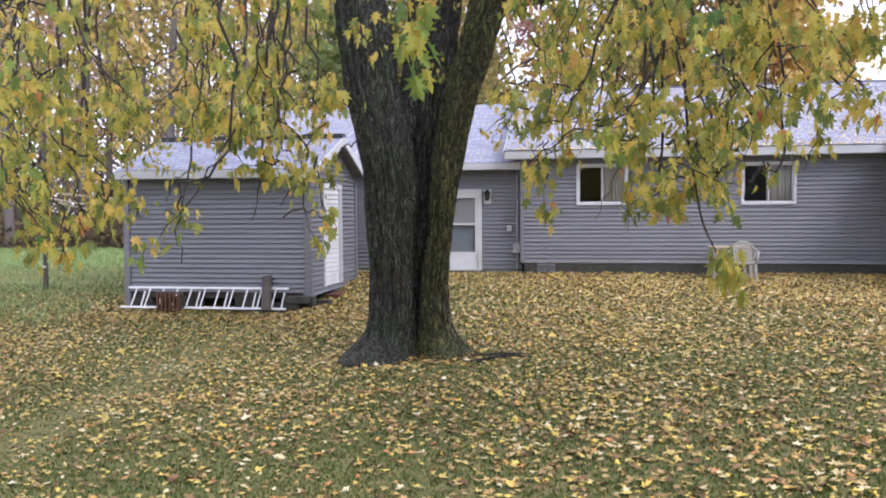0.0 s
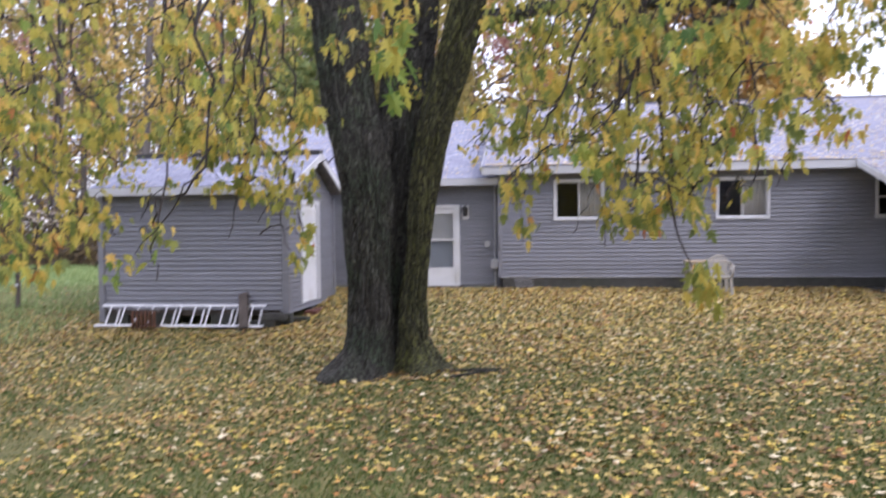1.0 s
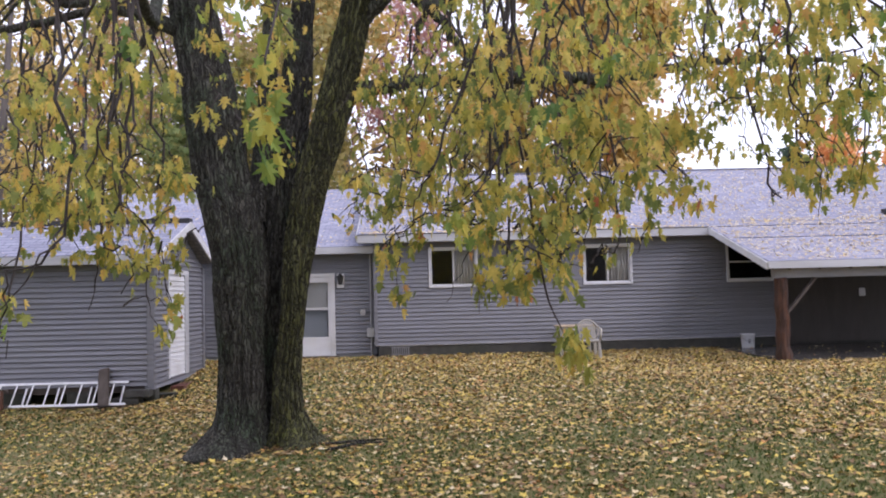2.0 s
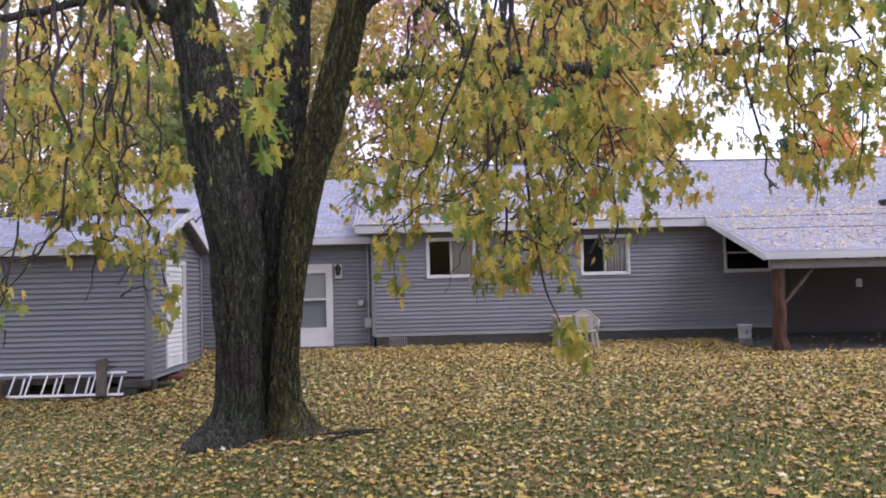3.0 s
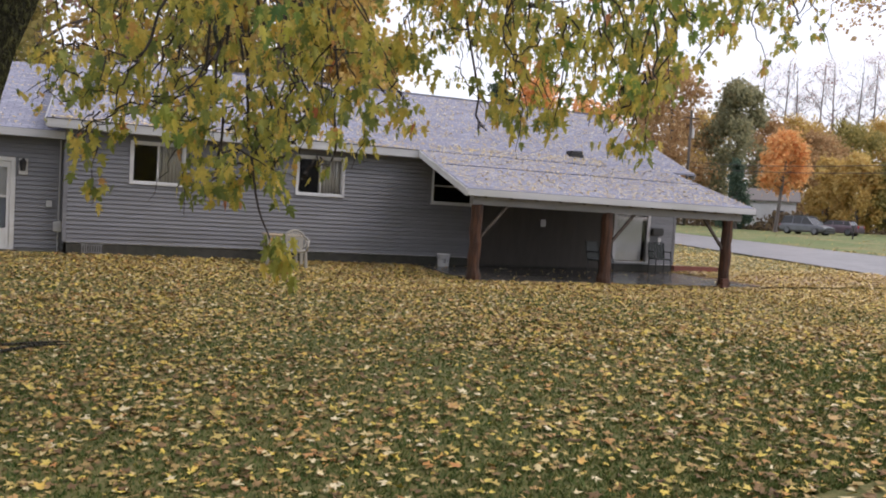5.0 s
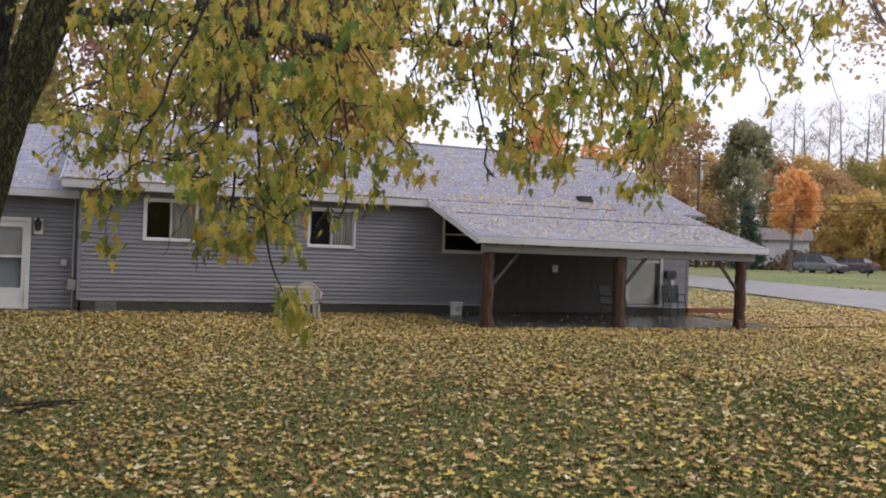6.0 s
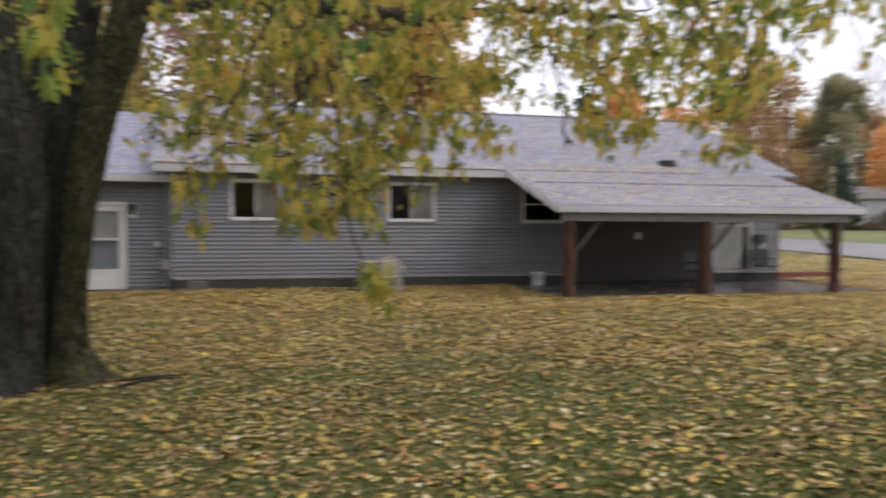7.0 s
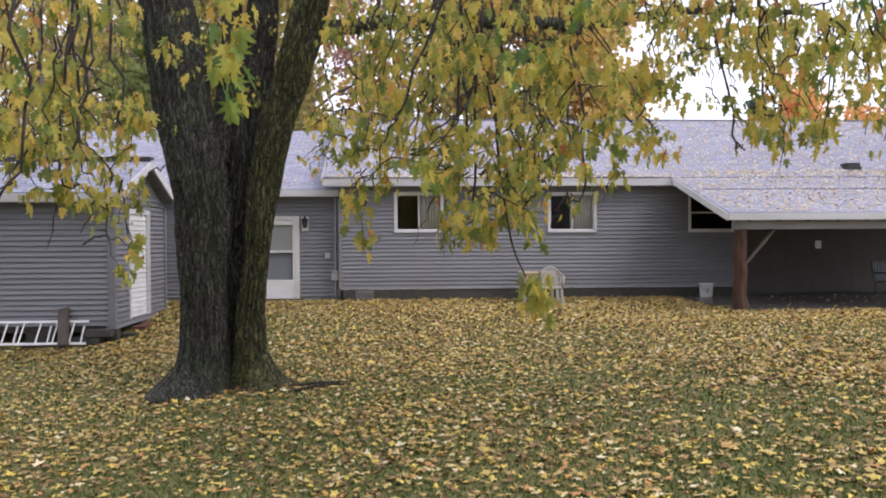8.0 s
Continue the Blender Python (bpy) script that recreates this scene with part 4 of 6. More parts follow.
HANG_V = [-0.03, -0.03, -0.05, -0.02, 0.04, 0.03, 0.06, 0.03, 0.06, 0.0, 0.05, 0.16, 0.14, 0.13, 0.2, 0.08, 0.05, 0.02, 0.04, 0.03, 0.03, 0.03, 0.01, 0.0, -0.01, 0.02,
          0.03, 0.05, 0.07, 0.11, 0.12, 0.1, 0.085, 0.11, 0.1, 0.105, 0.17, 0.28, 0.27, 0.28, 0.3, 0.4]


def build_crown():
    rng = np.random.default_rng(5)
    pos, tip, face, size = [], [], [], []
    tw = bmesh.new()
    down = np.array([0, 0, -1.0])

    def leaf_at(p, s):
        d = down + rng.normal(0, 0.3, 3)
        pos.append(p)
        tip.append(d)
        face.append(rng.normal(0, 1, 3) * (1, 1, 0.35) + (0, -0.25, 0))
        size.append(s)

    def bough(x, y, zlow, dens, tail, spread=1.0):
        """A branch that arches out from the nearest limb and droops at its end, with leafy side twigs."""
        end = np.array([x, y, zlow])
        d = limb_points - np.array([x, y, max(zlow + 1.2, 4.4)])
        s = limb_points[np.argmin((d * d * (1, 1, 0.8)).sum(1))]
        way = (s - end) * (1, 1, 0)
        far = np.linalg.norm(way) + 1e-6
        knee = end + way / far * min(far * 0.6, rng.uniform(0.15, 0.9)) + np.array([rng.normal(0, 0.2), rng.normal(0, 0.2), tail])
        arch = 0.5 * (s + knee) + np.array([rng.normal(0, 0.2), rng.normal(0, 0.2), rng.uniform(0.1, 0.5)])
        pts = smooth_path([(*s, 0), (*arch, 0), (*knee, 0), (*(0.5 * knee + 0.5 * end + rng.normal(0, 0.08, 3) * (1, 1, 0)), 0), (*end, 0)], 6)[:, :3]
        pts[1:-1] += rng.normal(0, 0.02, (len(pts) - 2, 3))
        if rng.random() < 0.3:
            tube(tw, pts, np.linspace(0.018, 0.004, len(pts)), 5, False)
        else:
            tube(tw, pts[-11:], np.linspace(0.009, 0.003, 11), 4, False)
        seg = np.linalg.norm(np.diff(pts, axis=0), axis=1)
        cum = np.r_[0, np.cumsum(seg)]
        length = cum[-1]
        leafy = min(length, tail + 0.9)
        for _ in range(max(2, int(leafy * dens * 0.34))):
            f = length - leafy * rng.random() ** 1.1
            p = np.array([np.interp(f, cum, pts[:, k]) for k in range(3)])
            out = rng.normal(0, 1, 3) * (1, 1, 0.3)
            out /= np.linalg.norm(out)
            reach = spread * rng.uniform(0.1, 0.5) * (1.0 - 0.5 * (f - length + leafy) / leafy)
            q = p + out * reach + down * reach * rng.uniform(0.3, 1.5)
            q[2] = max(q[2], zlow - 0.05)
            if rng.random() < 0.3:
                tube(tw, [p, (p + q) / 2 + (0, 0, 0.06 * reach), q], [0.008, 0.006, 0.003], 4, False)
            for _ in range(rng.integers(8, 16)):
                g = 1.03 - 0.75 * rng.random() ** 1.4
                leaf_at(p + (q - p) * g + rng.normal(0, 0.06, 3), rng.uniform(0.055, 0.108) * (1.15 if y < 7.5 else 1.0))

    n = 0
    while n < 370:
        u = rng.uniform(-0.98, 1.09)
        y = rng.uniform(5.4, 13.0)
        over_trunk = -0.33 < u < -0.08
        if over_trunk and y < 11.4 and rng.random() < 0.7:
            continue
        if u > 0.72:
            if rng.random() < 0.55:
                continue
            y = rng.uniform(5.2, 9.0)
        low = np.interp(u, HANG_U, HANG_V) + 0.015 + rng.gamma(1.5, 0.09)
        if low > 0.42:
            continue
        if over_trunk and y < 11:
            low = max(low, 0.17)
        x = u * y
        if math.hypot(x + 2.4, y - 11.4) > 12.5:
            continue
        bough(x, y, EYE + low * y, rng.uniform(4.5, 8.0), rng.uniform(0.25, 1.1))
        n += 1
    # dense spray under the fork on the house's side
    for _ in range(22):
        u, y = rng.uniform(-0.13, 0.2), rng.uniform(7.0, 11.0)
        bough(u * y, y, EYE + rng.uniform(0.12, 0.36) * y, 9.0, rng.uniform(0.4, 1.1))
    # strands before the two windows, at the shed's corner and beside the trunk
    for u0, u1, v0, v1, k in ((0.12, 0.2, 0.005, 0.12, 12), (-0.02, 0.12, 0.03, 0.12, 7), (-0.12, -0.02, 0.05, 0.15, 5), (0.04, 0.12, -0.01, 0.03, 4), (-0.37, -0.31, -0.01, 0.1, 5), (-0.5, -0.38, 0.05, 0.15, 5), (-0.75, -0.5, -0.02, 0.12, 12), (0.47, 0.72, 0.1, 0.2, 6), (0.24, 0.46, 0.1, 0.26, 12), (0.3, 0.8, 0.2, 0.36, 20), (-0.95, -0.45, 0.14, 0.34, 18), (0.1, 0.2, 0.0, 0.08, 5)):
        for _ in range(k):
            u, y = rng.uniform(u0, u1), rng.uniform(6.0, 9.0)
            bough(u * y, y, EYE + rng.uniform(v0, v1) * y, 5.0, rng.uniform(0.15, 0.6), 0.6)
    # tips that hang lowest
    for u, y, v, d in ((-0.7, 6.4, -0.075, 8), (-0.735, 6.8, -0.05, 8), (-0.66, 6.0, -0.055, 7), (-0.55, 5.6, -0.03, 4), (-0.52, 5.7, -0.065, 3.5), (-0.335, 7.0, -0.04, 9), (-0.32, 7.2, 0.0, 8),
                       (-0.42, 6.8, -0.01, 6), (-0.38, 7.5, 0.01, 6), (-0.04, 7.0, -0.02, 7), (0.02, 7.2, -0.01, 5), (0.06, 7.0, -0.025, 5),
                       (0.13, 6.6, 0.03, 6), (0.195, 6.8, 0.05, 6), (0.26, 7.0, 0.045, 5), (0.488, 7.0, 0.085, 8), (0.68, 7.0, 0.095, 8), (0.7, 6.8, 0.11, 8),
                       (0.78, 6.5, 0.24, 8), (0.92, 6.5, 0.25, 6), (1.04, 6.4, 0.28, 6), (0.6, 7.5, 0.13, 8), (0.64, 7.0, 0.11, 8)):
        bough(u * y, y, EYE + v * y, d, 1.0, 0.6)
    # the lowest clump, beside the garden chair, at the end of a long bare twig
    stalk = smooth_path([(*(np.array([0.135, 1, 0.05]) * 6.3 + (0, 0, EYE)), 0), (*(np.array([0.146, 1, -0.01]) * 6.28 + (0, 0, EYE)), 0), (*(np.array([0.163, 1, -0.05]) * 6.25 + (0, 0, EYE)), 0)], 5)[:, :3]
    tube(tw, stalk, np.linspace(0.011, 0.006, len(stalk)), 5, False)
    for _ in range(34):
        f = rng.random()
        leaf_at(np.array([0.164 + 0.012 * f + rng.normal(0, 0.011), 1.0, -0.04 - 0.055 * f]) * 6.25 + (0, rng.normal(0, 0.08), EYE), rng.uniform(0.09, 0.15))
    # the bright tuft that hangs before the fork
    for _ in range(40):
        f = rng.random() ** 0.9
        leaf_at(np.array([-0.198 + rng.normal(0, 0.034) * (1.1 - f), 1.0, 0.36 - 0.2 * f]) * 4.3 + (0, rng.normal(0, 0.1), EYE), rng.uniform(0.085, 0.135))
    tube(tw, [np.array(q) * 4.3 + (0, 0, EYE) for q in ((-0.17, 1.35, 0.62), (-0.19, 1.1, 0.45), (-0.2, 1.0, 0.3), (-0.2, 1.0, 0.2))], [0.012, 0.01, 0.007, 0.004], 5, False)
    low_n = len(pos)
    # the rest of the crown, above
    for _ in range(4500):
        d = rng.normal(0, 1, 3)
        d /= np.linalg.norm(d)
        r = rng.uniform(0.55, 1.0) ** 0.5
        p = np.array([-1.8, 11.2, 9.8]) + d * r * np.array([9.0, 6.6, 5.2]) * (0.85 + 0.25 * noise.noise(Vector(d * 2.2)))
        if p[2] < EYE + 0.42 * max(p[1], 3.0):
            continue
        leaf_at(p, rng.uniform(0.14, 0.26))
    pos_a, tip_a, face_a, size_a = (np.array(a) for a in (pos, tip, face, size))
    near = np.zeros(len(pos_a), bool)
    order = np.argsort(pos_a[:low_n, 1])[:290]
    near[order] = True
    deep = ~near & (pos_a[:, 1] > 9.5)
    mid = ~near & ~deep
    v, t = scatter_leaves(pos_a[mid], tip_a[mid], face_a[mid], size_a[mid], 2, rng)
    v2, t2 = scatter_leaves(pos_a[deep], tip_a[deep], face_a[deep], size_a[deep], 1, rng)
    crown = mp_(fast_mesh("crown", np.concatenate([v, v2]), np.concatenate([t, t2 + len(v)]), M_LEAF))
    tagged(crown, "drooping yellow-green maple foliage", kind="stuff")
    # the leaves that hang nearest are pieces of their own on a few shared shapes
    shapes = []
    for k in range(4):
        lv, lt = leaf_arrays(2)
        lv = lv.copy()
        lv[:, 2] *= (-1.2, 0.6, 1.5, -0.5)[k]
        lv[:, 0] *= (1, 0.9, 1.1, 0.85)[k]
        me = bpy.data.meshes.new("leaf")
        me.from_pydata([tuple(q) for q in lv], [], [tuple(int(j) for j in q) for q in lt])
        me.materials.append(M_LEAF_ONE)
        shapes.append(me)
    for j, i in enumerate(np.nonzero(near)[0]):
        tipd = Vector(tip_a[i]).normalized()
        side = tipd.cross(Vector(face_a[i])).normalized()
        nor = side.cross(tipd)
        m = Matrix((side, tipd, nor)).transposed().to_4x4()
        ob = new("leaf", shapes[j % 4])
        ob.parent = crown
        ob.matrix_basis = Matrix.Translation(Vector(pos_a[i])) @ m @ Matrix.Scale(float(size_a[i]), 4)
    tagged(mp_(part("twig_spray", tw, M_TWIG)), "thin dark drooping twigs", kind="stuff")


build_crown()


# ---- trees and buildings in the distance ----
def clump_material(name, a, b, c):
    return leaf_material(name, [(0.0, a), (0.5, b), (1.0, c)], 0.7, 0.5)


# far crowns: haze of distance put into paler, greyer leaf colours
M_YELLOW = clump_material("yellow_foliage", (0.52, 0.36, 0.12), (0.66, 0.48, 0.17), (0.74, 0.58, 0.25))
M_ORANGE = clump_material("orange_foliage", (0.72, 0.36, 0.15), (0.85, 0.48, 0.2), (0.86, 0.57, 0.28))
M_RUSSET = clump_material("russet_foliage", (0.42, 0.27, 0.14), (0.55, 0.36, 0.19), (0.62, 0.46, 0.26))
M_OLIVE = clump_material("olive_foliage", (0.26, 0.24, 0.09), (0.38, 0.33, 0.12), (0.5, 0.41, 0.16))
M_GREEN = clump_material("green_foliage", (0.13, 0.18, 0.06), (0.22, 0.27, 0.1), (0.36, 0.35, 0.13))
M_PINK = clump_material("pink_foliage", (0.4, 0.2, 0.2), (0.5, 0.28, 0.25), (0.52, 0.38, 0.28))
M_GREYGREEN = clump_material("grey_green_foliage", (0.25, 0.255, 0.16), (0.33, 0.33, 0.2), (0.43, 0.39, 0.22))
M_EVERGREEN = clump_material("evergreen_needles", (0.07, 0.115, 0.085), (0.1, 0.15, 0.11), (0.14, 0.19, 0.13))
# grey-brown that also stands in for haze over the deep wood
M_HAZE = clump_material("haze_coloured_twigs", (0.2, 0.17, 0.16), (0.3, 0.26, 0.23), (0.4, 0.34, 0.25))
M_BRUSH = clump_material("brown_brush", (0.1, 0.08, 0.06), (0.17, 0.13, 0.09), (0.26, 0.19, 0.1))


def far_tree(label, x, y, height, radius, mat, leaves=2600, bare=0.0, seed=0, low=0.3, leaf=0.3, trunk_r=0.0, shape=1.0):
    """A tree: tapered trunk, forking limbs, and a crown of small leaf sprays set in uneven clusters round the limb ends."""
    rng = np.random.default_rng(seed + 100)
    rr = random.Random(seed)
    z0 = float(ground_height(x, y)) - 0.1
    t = thing("tree", label, "tree", (x, y, z0))
    tr = trunk_r or 0.018 * height + 0.05
    bm = bmesh.new()
    lean = rng.normal(0, 0.03, 2) * height
    pts = smooth_path([(0, 0, 0, tr * 1.3), (0, 0, height * 0.08, tr), (lean[0] * 0.4, lean[1] * 0.4, height * 0.45, tr * 0.7), (lean[0], lean[1], height * 0.95, tr * 0.12)], 5)
    tube(bm, pts[:, :3], pts[:, 3], 9, False)
    part("trunk", bm, M_FARBARK, t, "", True)
    ends = []
    bm = bmesh.new()
    n_limb = 15 if bare < 0.5 else 26

    def grow(p, d, length, r, depth):
        q = p + d * length
        m = (p + q) / 2 + rng.normal(0, 0.05, 3) * length
        tube(bm, [p, m, q], [r, r * 0.75, r * 0.45], 5 if depth < 2 else 3, False)
        ends.append(q)
        ends.append(m)
        if depth < (2 if bare < 0.5 else 3):
            for _ in range(3):
                e = d + rng.normal(0, 0.5, 3) + (0, 0, 0.12)
                grow(p + (q - p) * rng.uniform(0.45, 1.0), e / np.linalg.norm(e), length * rng.uniform(0.45, 0.7), r * (0.5 if bare < 0.5 else 0.64), depth + 1)

    for k in range(n_limb):
        f = low + (0.95 - low) * (k + rng.random()) / n_limb
        p = np.array([np.interp(f * height, pts[:, 2], pts[:, j]) for j in range(3)])
        a = k * 2.4 + rng.random()
        g = (f - low) / (1 - low)
        prof = (math.sin(math.pi * min(1, 0.22 + 0.78 * g)) ** 0.6) if shape > 0 else (1 - g) + 0.08
        d = np.array([math.cos(a), math.sin(a), 0.45 + 0.5 * g if shape > 0 else -0.05])
        grow(p, d / np.linalg.norm(d), radius * prof * rng.uniform(0.45, 0.65), tr * 0.32 * (1.1 - g), 0)
    tagged(part("branchwork", bm, M_FARBARK, t), kind="stuff")
    n = int(leaves * (1 - bare))
    if n > 20:
        c = np.array(ends)
        c = c[c[:, 2] > low * height * 0.9]
        i = rng.integers(0, len(c), n)
        pos = c[i] + rng.normal(0, 0.075 * radius + 0.12, (n, 3))
        pos[:, 2] = np.clip(pos[:, 2], low * height * 0.8, None)
        tip = rng.normal(0, 1, (n, 3)) + (0, 0, -0.5)
        v, tt = scatter_leaves(pos, tip, rng.normal(0, 1, (n, 3)), rng.uniform(0.6, 1.3, n) * leaf, 0, rng)
        tagged(fast_mesh("crown", v, tt, mat, t), kind="stuff")
    return t


# woods on the far side of the yard: tall thin trunks with thinning leaves
rw = random.Random(4)
for k in range(22):
    u = -1.02 + 0.8 * (k + rw.random()) / 22
    y = rw.uniform(31, 46)
    far_tree("tall slender woodland tree with thinning yellow leaves", u * y, y, rw.uniform(15, 20), rw.uniform(2.6, 3.8), rw.choice((M_OLIVE, M_YELLOW, M_RUSSET, M_OLIVE)), 2600, rw.uniform(0.2, 0.6), 40 + k, rw.uniform(0.15, 0.4), 0.26, rw.uniform(0.12, 0.24))
for k in range(20):
    u = -1.05 + 0.85 * (k + rw.random()) / 20
    y = rw.uniform(48, 62)
    far_tree("tall grey woodland trunk losing its leaves", u * y, y, rw.uniform(19, 25), rw.uniform(3.2, 4.4), rw.choice((M_OLIVE, M_YELLOW, M_PINK)), 2200, rw.uniform(0.3, 0.7), 140 + k, rw.uniform(0.1, 0.3), 0.34, rw.uniform(0.15, 0.28))
far_tree("leafy green-yellow tree behind the house", -0.28 * 35, 35, 10.5, 4.2, M_GREEN, 5200, 0, 3, 0.12, 0.3)
far_tree("leafy green-yellow tree behind the house", -0.17 * 37, 37, 17.5, 5.0, M_OLIVE, 7500, 0, 5, 0.12, 0.3)
far_tree("tall golden maple behind the house", 0.16 * 40, 40, 18.0, 5.6, M_YELLOW, 20000, 0, 6, 0.15, 0.32)
far_tree("tall golden maple behind the house", 0.235 * 44, 44, 19.5, 5.0, M_YELLOW, 22000, 0, 7, 0.15, 0.34)
far_tree("yellowing maple behind the house", 0.06 * 38, 38, 13, 4.2, M_OLIVE, 4200, 0.1, 8, 0.15, 0.3)
far_tree("pinkish red autumn tree behind the house", -0.02 * 46, 46, 19, 5, M_PINK, 4200, 0.3, 9, 0.25, 0.32)
far_tree("golden autumn tree behind the house", -0.1 * 42, 42, 19, 5.2, M_YELLOW, 7500, 0.1, 16, 0.15, 0.32)
far_tree("orange autumn tree behind the roof ridge", 0.515 * 52, 52, 11.0, 3.6, M_ORANGE, 4600, 0, 10, 0.2, 0.32)
far_tree("orange autumn tree behind the roof ridge", 0.6 * 58, 58, 10.5, 3.4, M_ORANGE, 3600, 0.1, 17, 0.2, 0.32)
far_tree("dark evergreen behind the roof ridge", 0.46 * 50, 50, 10.5, 2.0, M_EVERGREEN, 4200, 0, 11, 0.08, 0.25, shape=-1)
# across the road
far_tree("russet oak across the road", 0.75 * 88, 88, 20.5, 8.0, M_RUSSET, 7500, 0, 12, 0.06, 0.5)
far_tree("russet oak across the road", 0.68 * 98, 98, 19, 7.5, M_RUSSET, 6500, 0.05, 22, 0.06, 0.5)
far_tree("large dull green tree across the road", 0.862 * 84, 84, 18.5, 5.6, M_GREYGREEN, 16000, 0, 13, 0.06, 0.4)
far_tree("dark evergreen shrub across the road", 0.872 * 70, 70, 7.5, 1.9, M_EVERGREEN, 4600, 0, 14, 0.03, 0.28, shape=-1)
far_tree("small round bright orange tree across the road", 0.952 * 62, 62, 9.4, 2.7, M_ORANGE, 5600, 0, 15, 0.4, 0.3, 0.2)
for k, (u, y, h, r, m, b) in enumerate(((1.0, 90, 15.5, 6.5, M_YELLOW, 0.0), (1.09, 84, 14.5, 6, M_OLIVE, 0.0), (1.17, 86, 16, 6.5, M_YELLOW, 0.05), (1.26, 88, 16, 6.5, M_OLIVE, 0.0), (1.12, 68, 8.5, 3.2, M_YELLOW, 0.2), (0.93, 92, 15, 6, M_RUSSET, 0.05),
                                        (1.36, 80, 15, 6, M_OLIVE, 0.1), (1.055, 72, 8.5, 3.0, M_YELLOW, 0.25), (1.2, 66, 8, 3, M_OLIVE, 0.2), (0.8, 104, 17, 6, M_YELLOW, 0.1), (1.045, 80, 12, 5, M_RUSSET, 0.1))):
    far_tree("yellow-leaved tree along the far roadside", u * y, y, h, r, m, 9500, b, 60 + k, 0.06, 0.36)
for k, (u, y, h) in enumerate(((0.9, 104, 27), (0.95, 100, 27), (0.985, 106, 29), (1.02, 98, 27), (1.06, 104, 30), (1.1, 100, 29), (1.14, 102, 31), (1.19, 100, 30), (0.84, 108, 24), (1.24, 104, 30), (0.78, 112, 24), (1.3, 104, 30))):
    far_tree("tall bare tree with a few pinkish leaves", u * y, y, h, 6.0, M_PINK, 9000, 0.9 if k % 3 else 0.6, 80 + k, 0.2, 0.15, 0.3)
# a neighbour's tree whose branches reach in from the side
far_tree("orange-leaved yard tree by the drive", 20.9, 15.8, 12.0, 6.2, M_RUSSET, 6500, 0.2, 99, 0.5, 0.16, 0.24)


def brush(x0, x1, y0, y1, h, n, seed, label, mat=None):
    rng = np.random.default_rng(seed)
    x, y = rng.uniform(x0, x1, n), rng.uniform(y0, y1, n)
    z = ground_height(x, y) + h * rng.random(n) ** 1.3 * (0.6 + 0.4 * np.sin(x * 0.9 + seed))
    v, t = scatter_leaves(np.stack([x, y, z], 1), rng.normal(0, 1, (n, 3)), rng.normal(0, 1, (n, 3)), rng.uniform(0.2, 0.5, n), 0, rng)
    tagged(fast_mesh("brush", v, t, mat or M_BRUSH), label, "undergrowth", kind="stuff")


brush(62, 71, 66, 70, 2.2, 2500, 5, "low shrubs before the white house")
brush(-52, -7, 31, 36, 3.4, 9000, 1, "dark tangled undergrowth along the wood's edge")
brush(-75, -12, 52, 66, 19.0, 38000, 6, "grey-brown twigs of the deep wood, haze in their colour", M_HAZE)
brush(-10, 16, 33, 37, 3.0, 4200, 2, "dark undergrowth behind the house")
brush(62, 130, 80, 90, 4.6, 12000, 3, "dark brown undergrowth below the roadside trees")


def small_house(label, x, y, w, d, h, turn, roof_mat, windows):
    z0 = float(ground_height(x, y)) - 0.1
    t = thing("house", label, "house", (x, y, z0))
    t.rotation_euler = (0, 0, radians(turn))
    bm = bmesh.new()
    box(bm, -w / 2, w / 2, -d / 2, d / 2, 0, h)
    vs = [bm.verts.new(p) for p in ((-w / 2, -d / 2, h), (-w / 2, d / 2, h), (-w / 2, 0, h + d * 0.22), (w / 2, -d / 2, h), (w / 2, d / 2, h), (w / 2, 0, h + d * 0.22))]
    bm.faces.new(vs[:3])
    bm.faces.new(vs[3:][::-1])
    part("wall", bm, M_TRIM, t, "white painted wall")
    for s in (-1, 1):
        bm = bmesh.new()
        e = 0.4
        q = [(-w / 2 - e, s * (d / 2 + e), h - 0.22 * e), (w / 2 + e, s * (d / 2 + e), h - 0.22 * e * 1), (w / 2 + e, 0, h + d * 0.22 + 0.05), (-w / 2 - e, 0, h + d * 0.22 + 0.05)]
        a = [bm.verts.new((*p[:2], p[2] + 0.08)) for p in q]
        b = [bm.verts.new((*p[:2], p[2] - 0.05)) for p in q]
        bm.faces.new(a)
        bm.faces.new(b[::-1])
        for i in range(4):
            bm.faces.new((a[i], b[i], b[(i + 1) % 4], a[(i + 1) % 4]))
        bmesh.ops.recalc_face_normals(bm, faces=bm.faces)
        part("roof", bm, roof_mat, t)
    for wx, wz, ww, wh in windows:  # dark panes in white frames
        f = box_part("window", M_TRIM, t, wx - ww / 2, wx + ww / 2, -d / 2 - 0.04, -d / 2 - 0.003, wz, wz + wh, 0.01)
        g = box_part("pane", M_DARK, f, wx - ww / 2 + 0.08, wx + ww / 2 - 0.08, -d / 2 - 0.05, -d / 2 - 0.042, wz + 0.08, wz + wh - 0.08, 0.0)
    return t


M_BROWNROOF = material("brown_grey_shingles", [(0.14, 0.125, 0.12), (0.2, 0.185, 0.18)], 6, 0.9)
small_house("small white house among trees across the road", 68.4, 73.8, 6.4, 6, 3.4, -42, M_BROWNROOF, ((-1.8, 1.2, 1.4, 1.2), (1.4, 1.2, 1.3, 1.2)))
small_house("white garage beside the far lawn", 73.0, 55.5, 6, 6, 3.0, -50, M_BROWNROOF, ((-1.0, 0.9, 1.2, 1.0),))


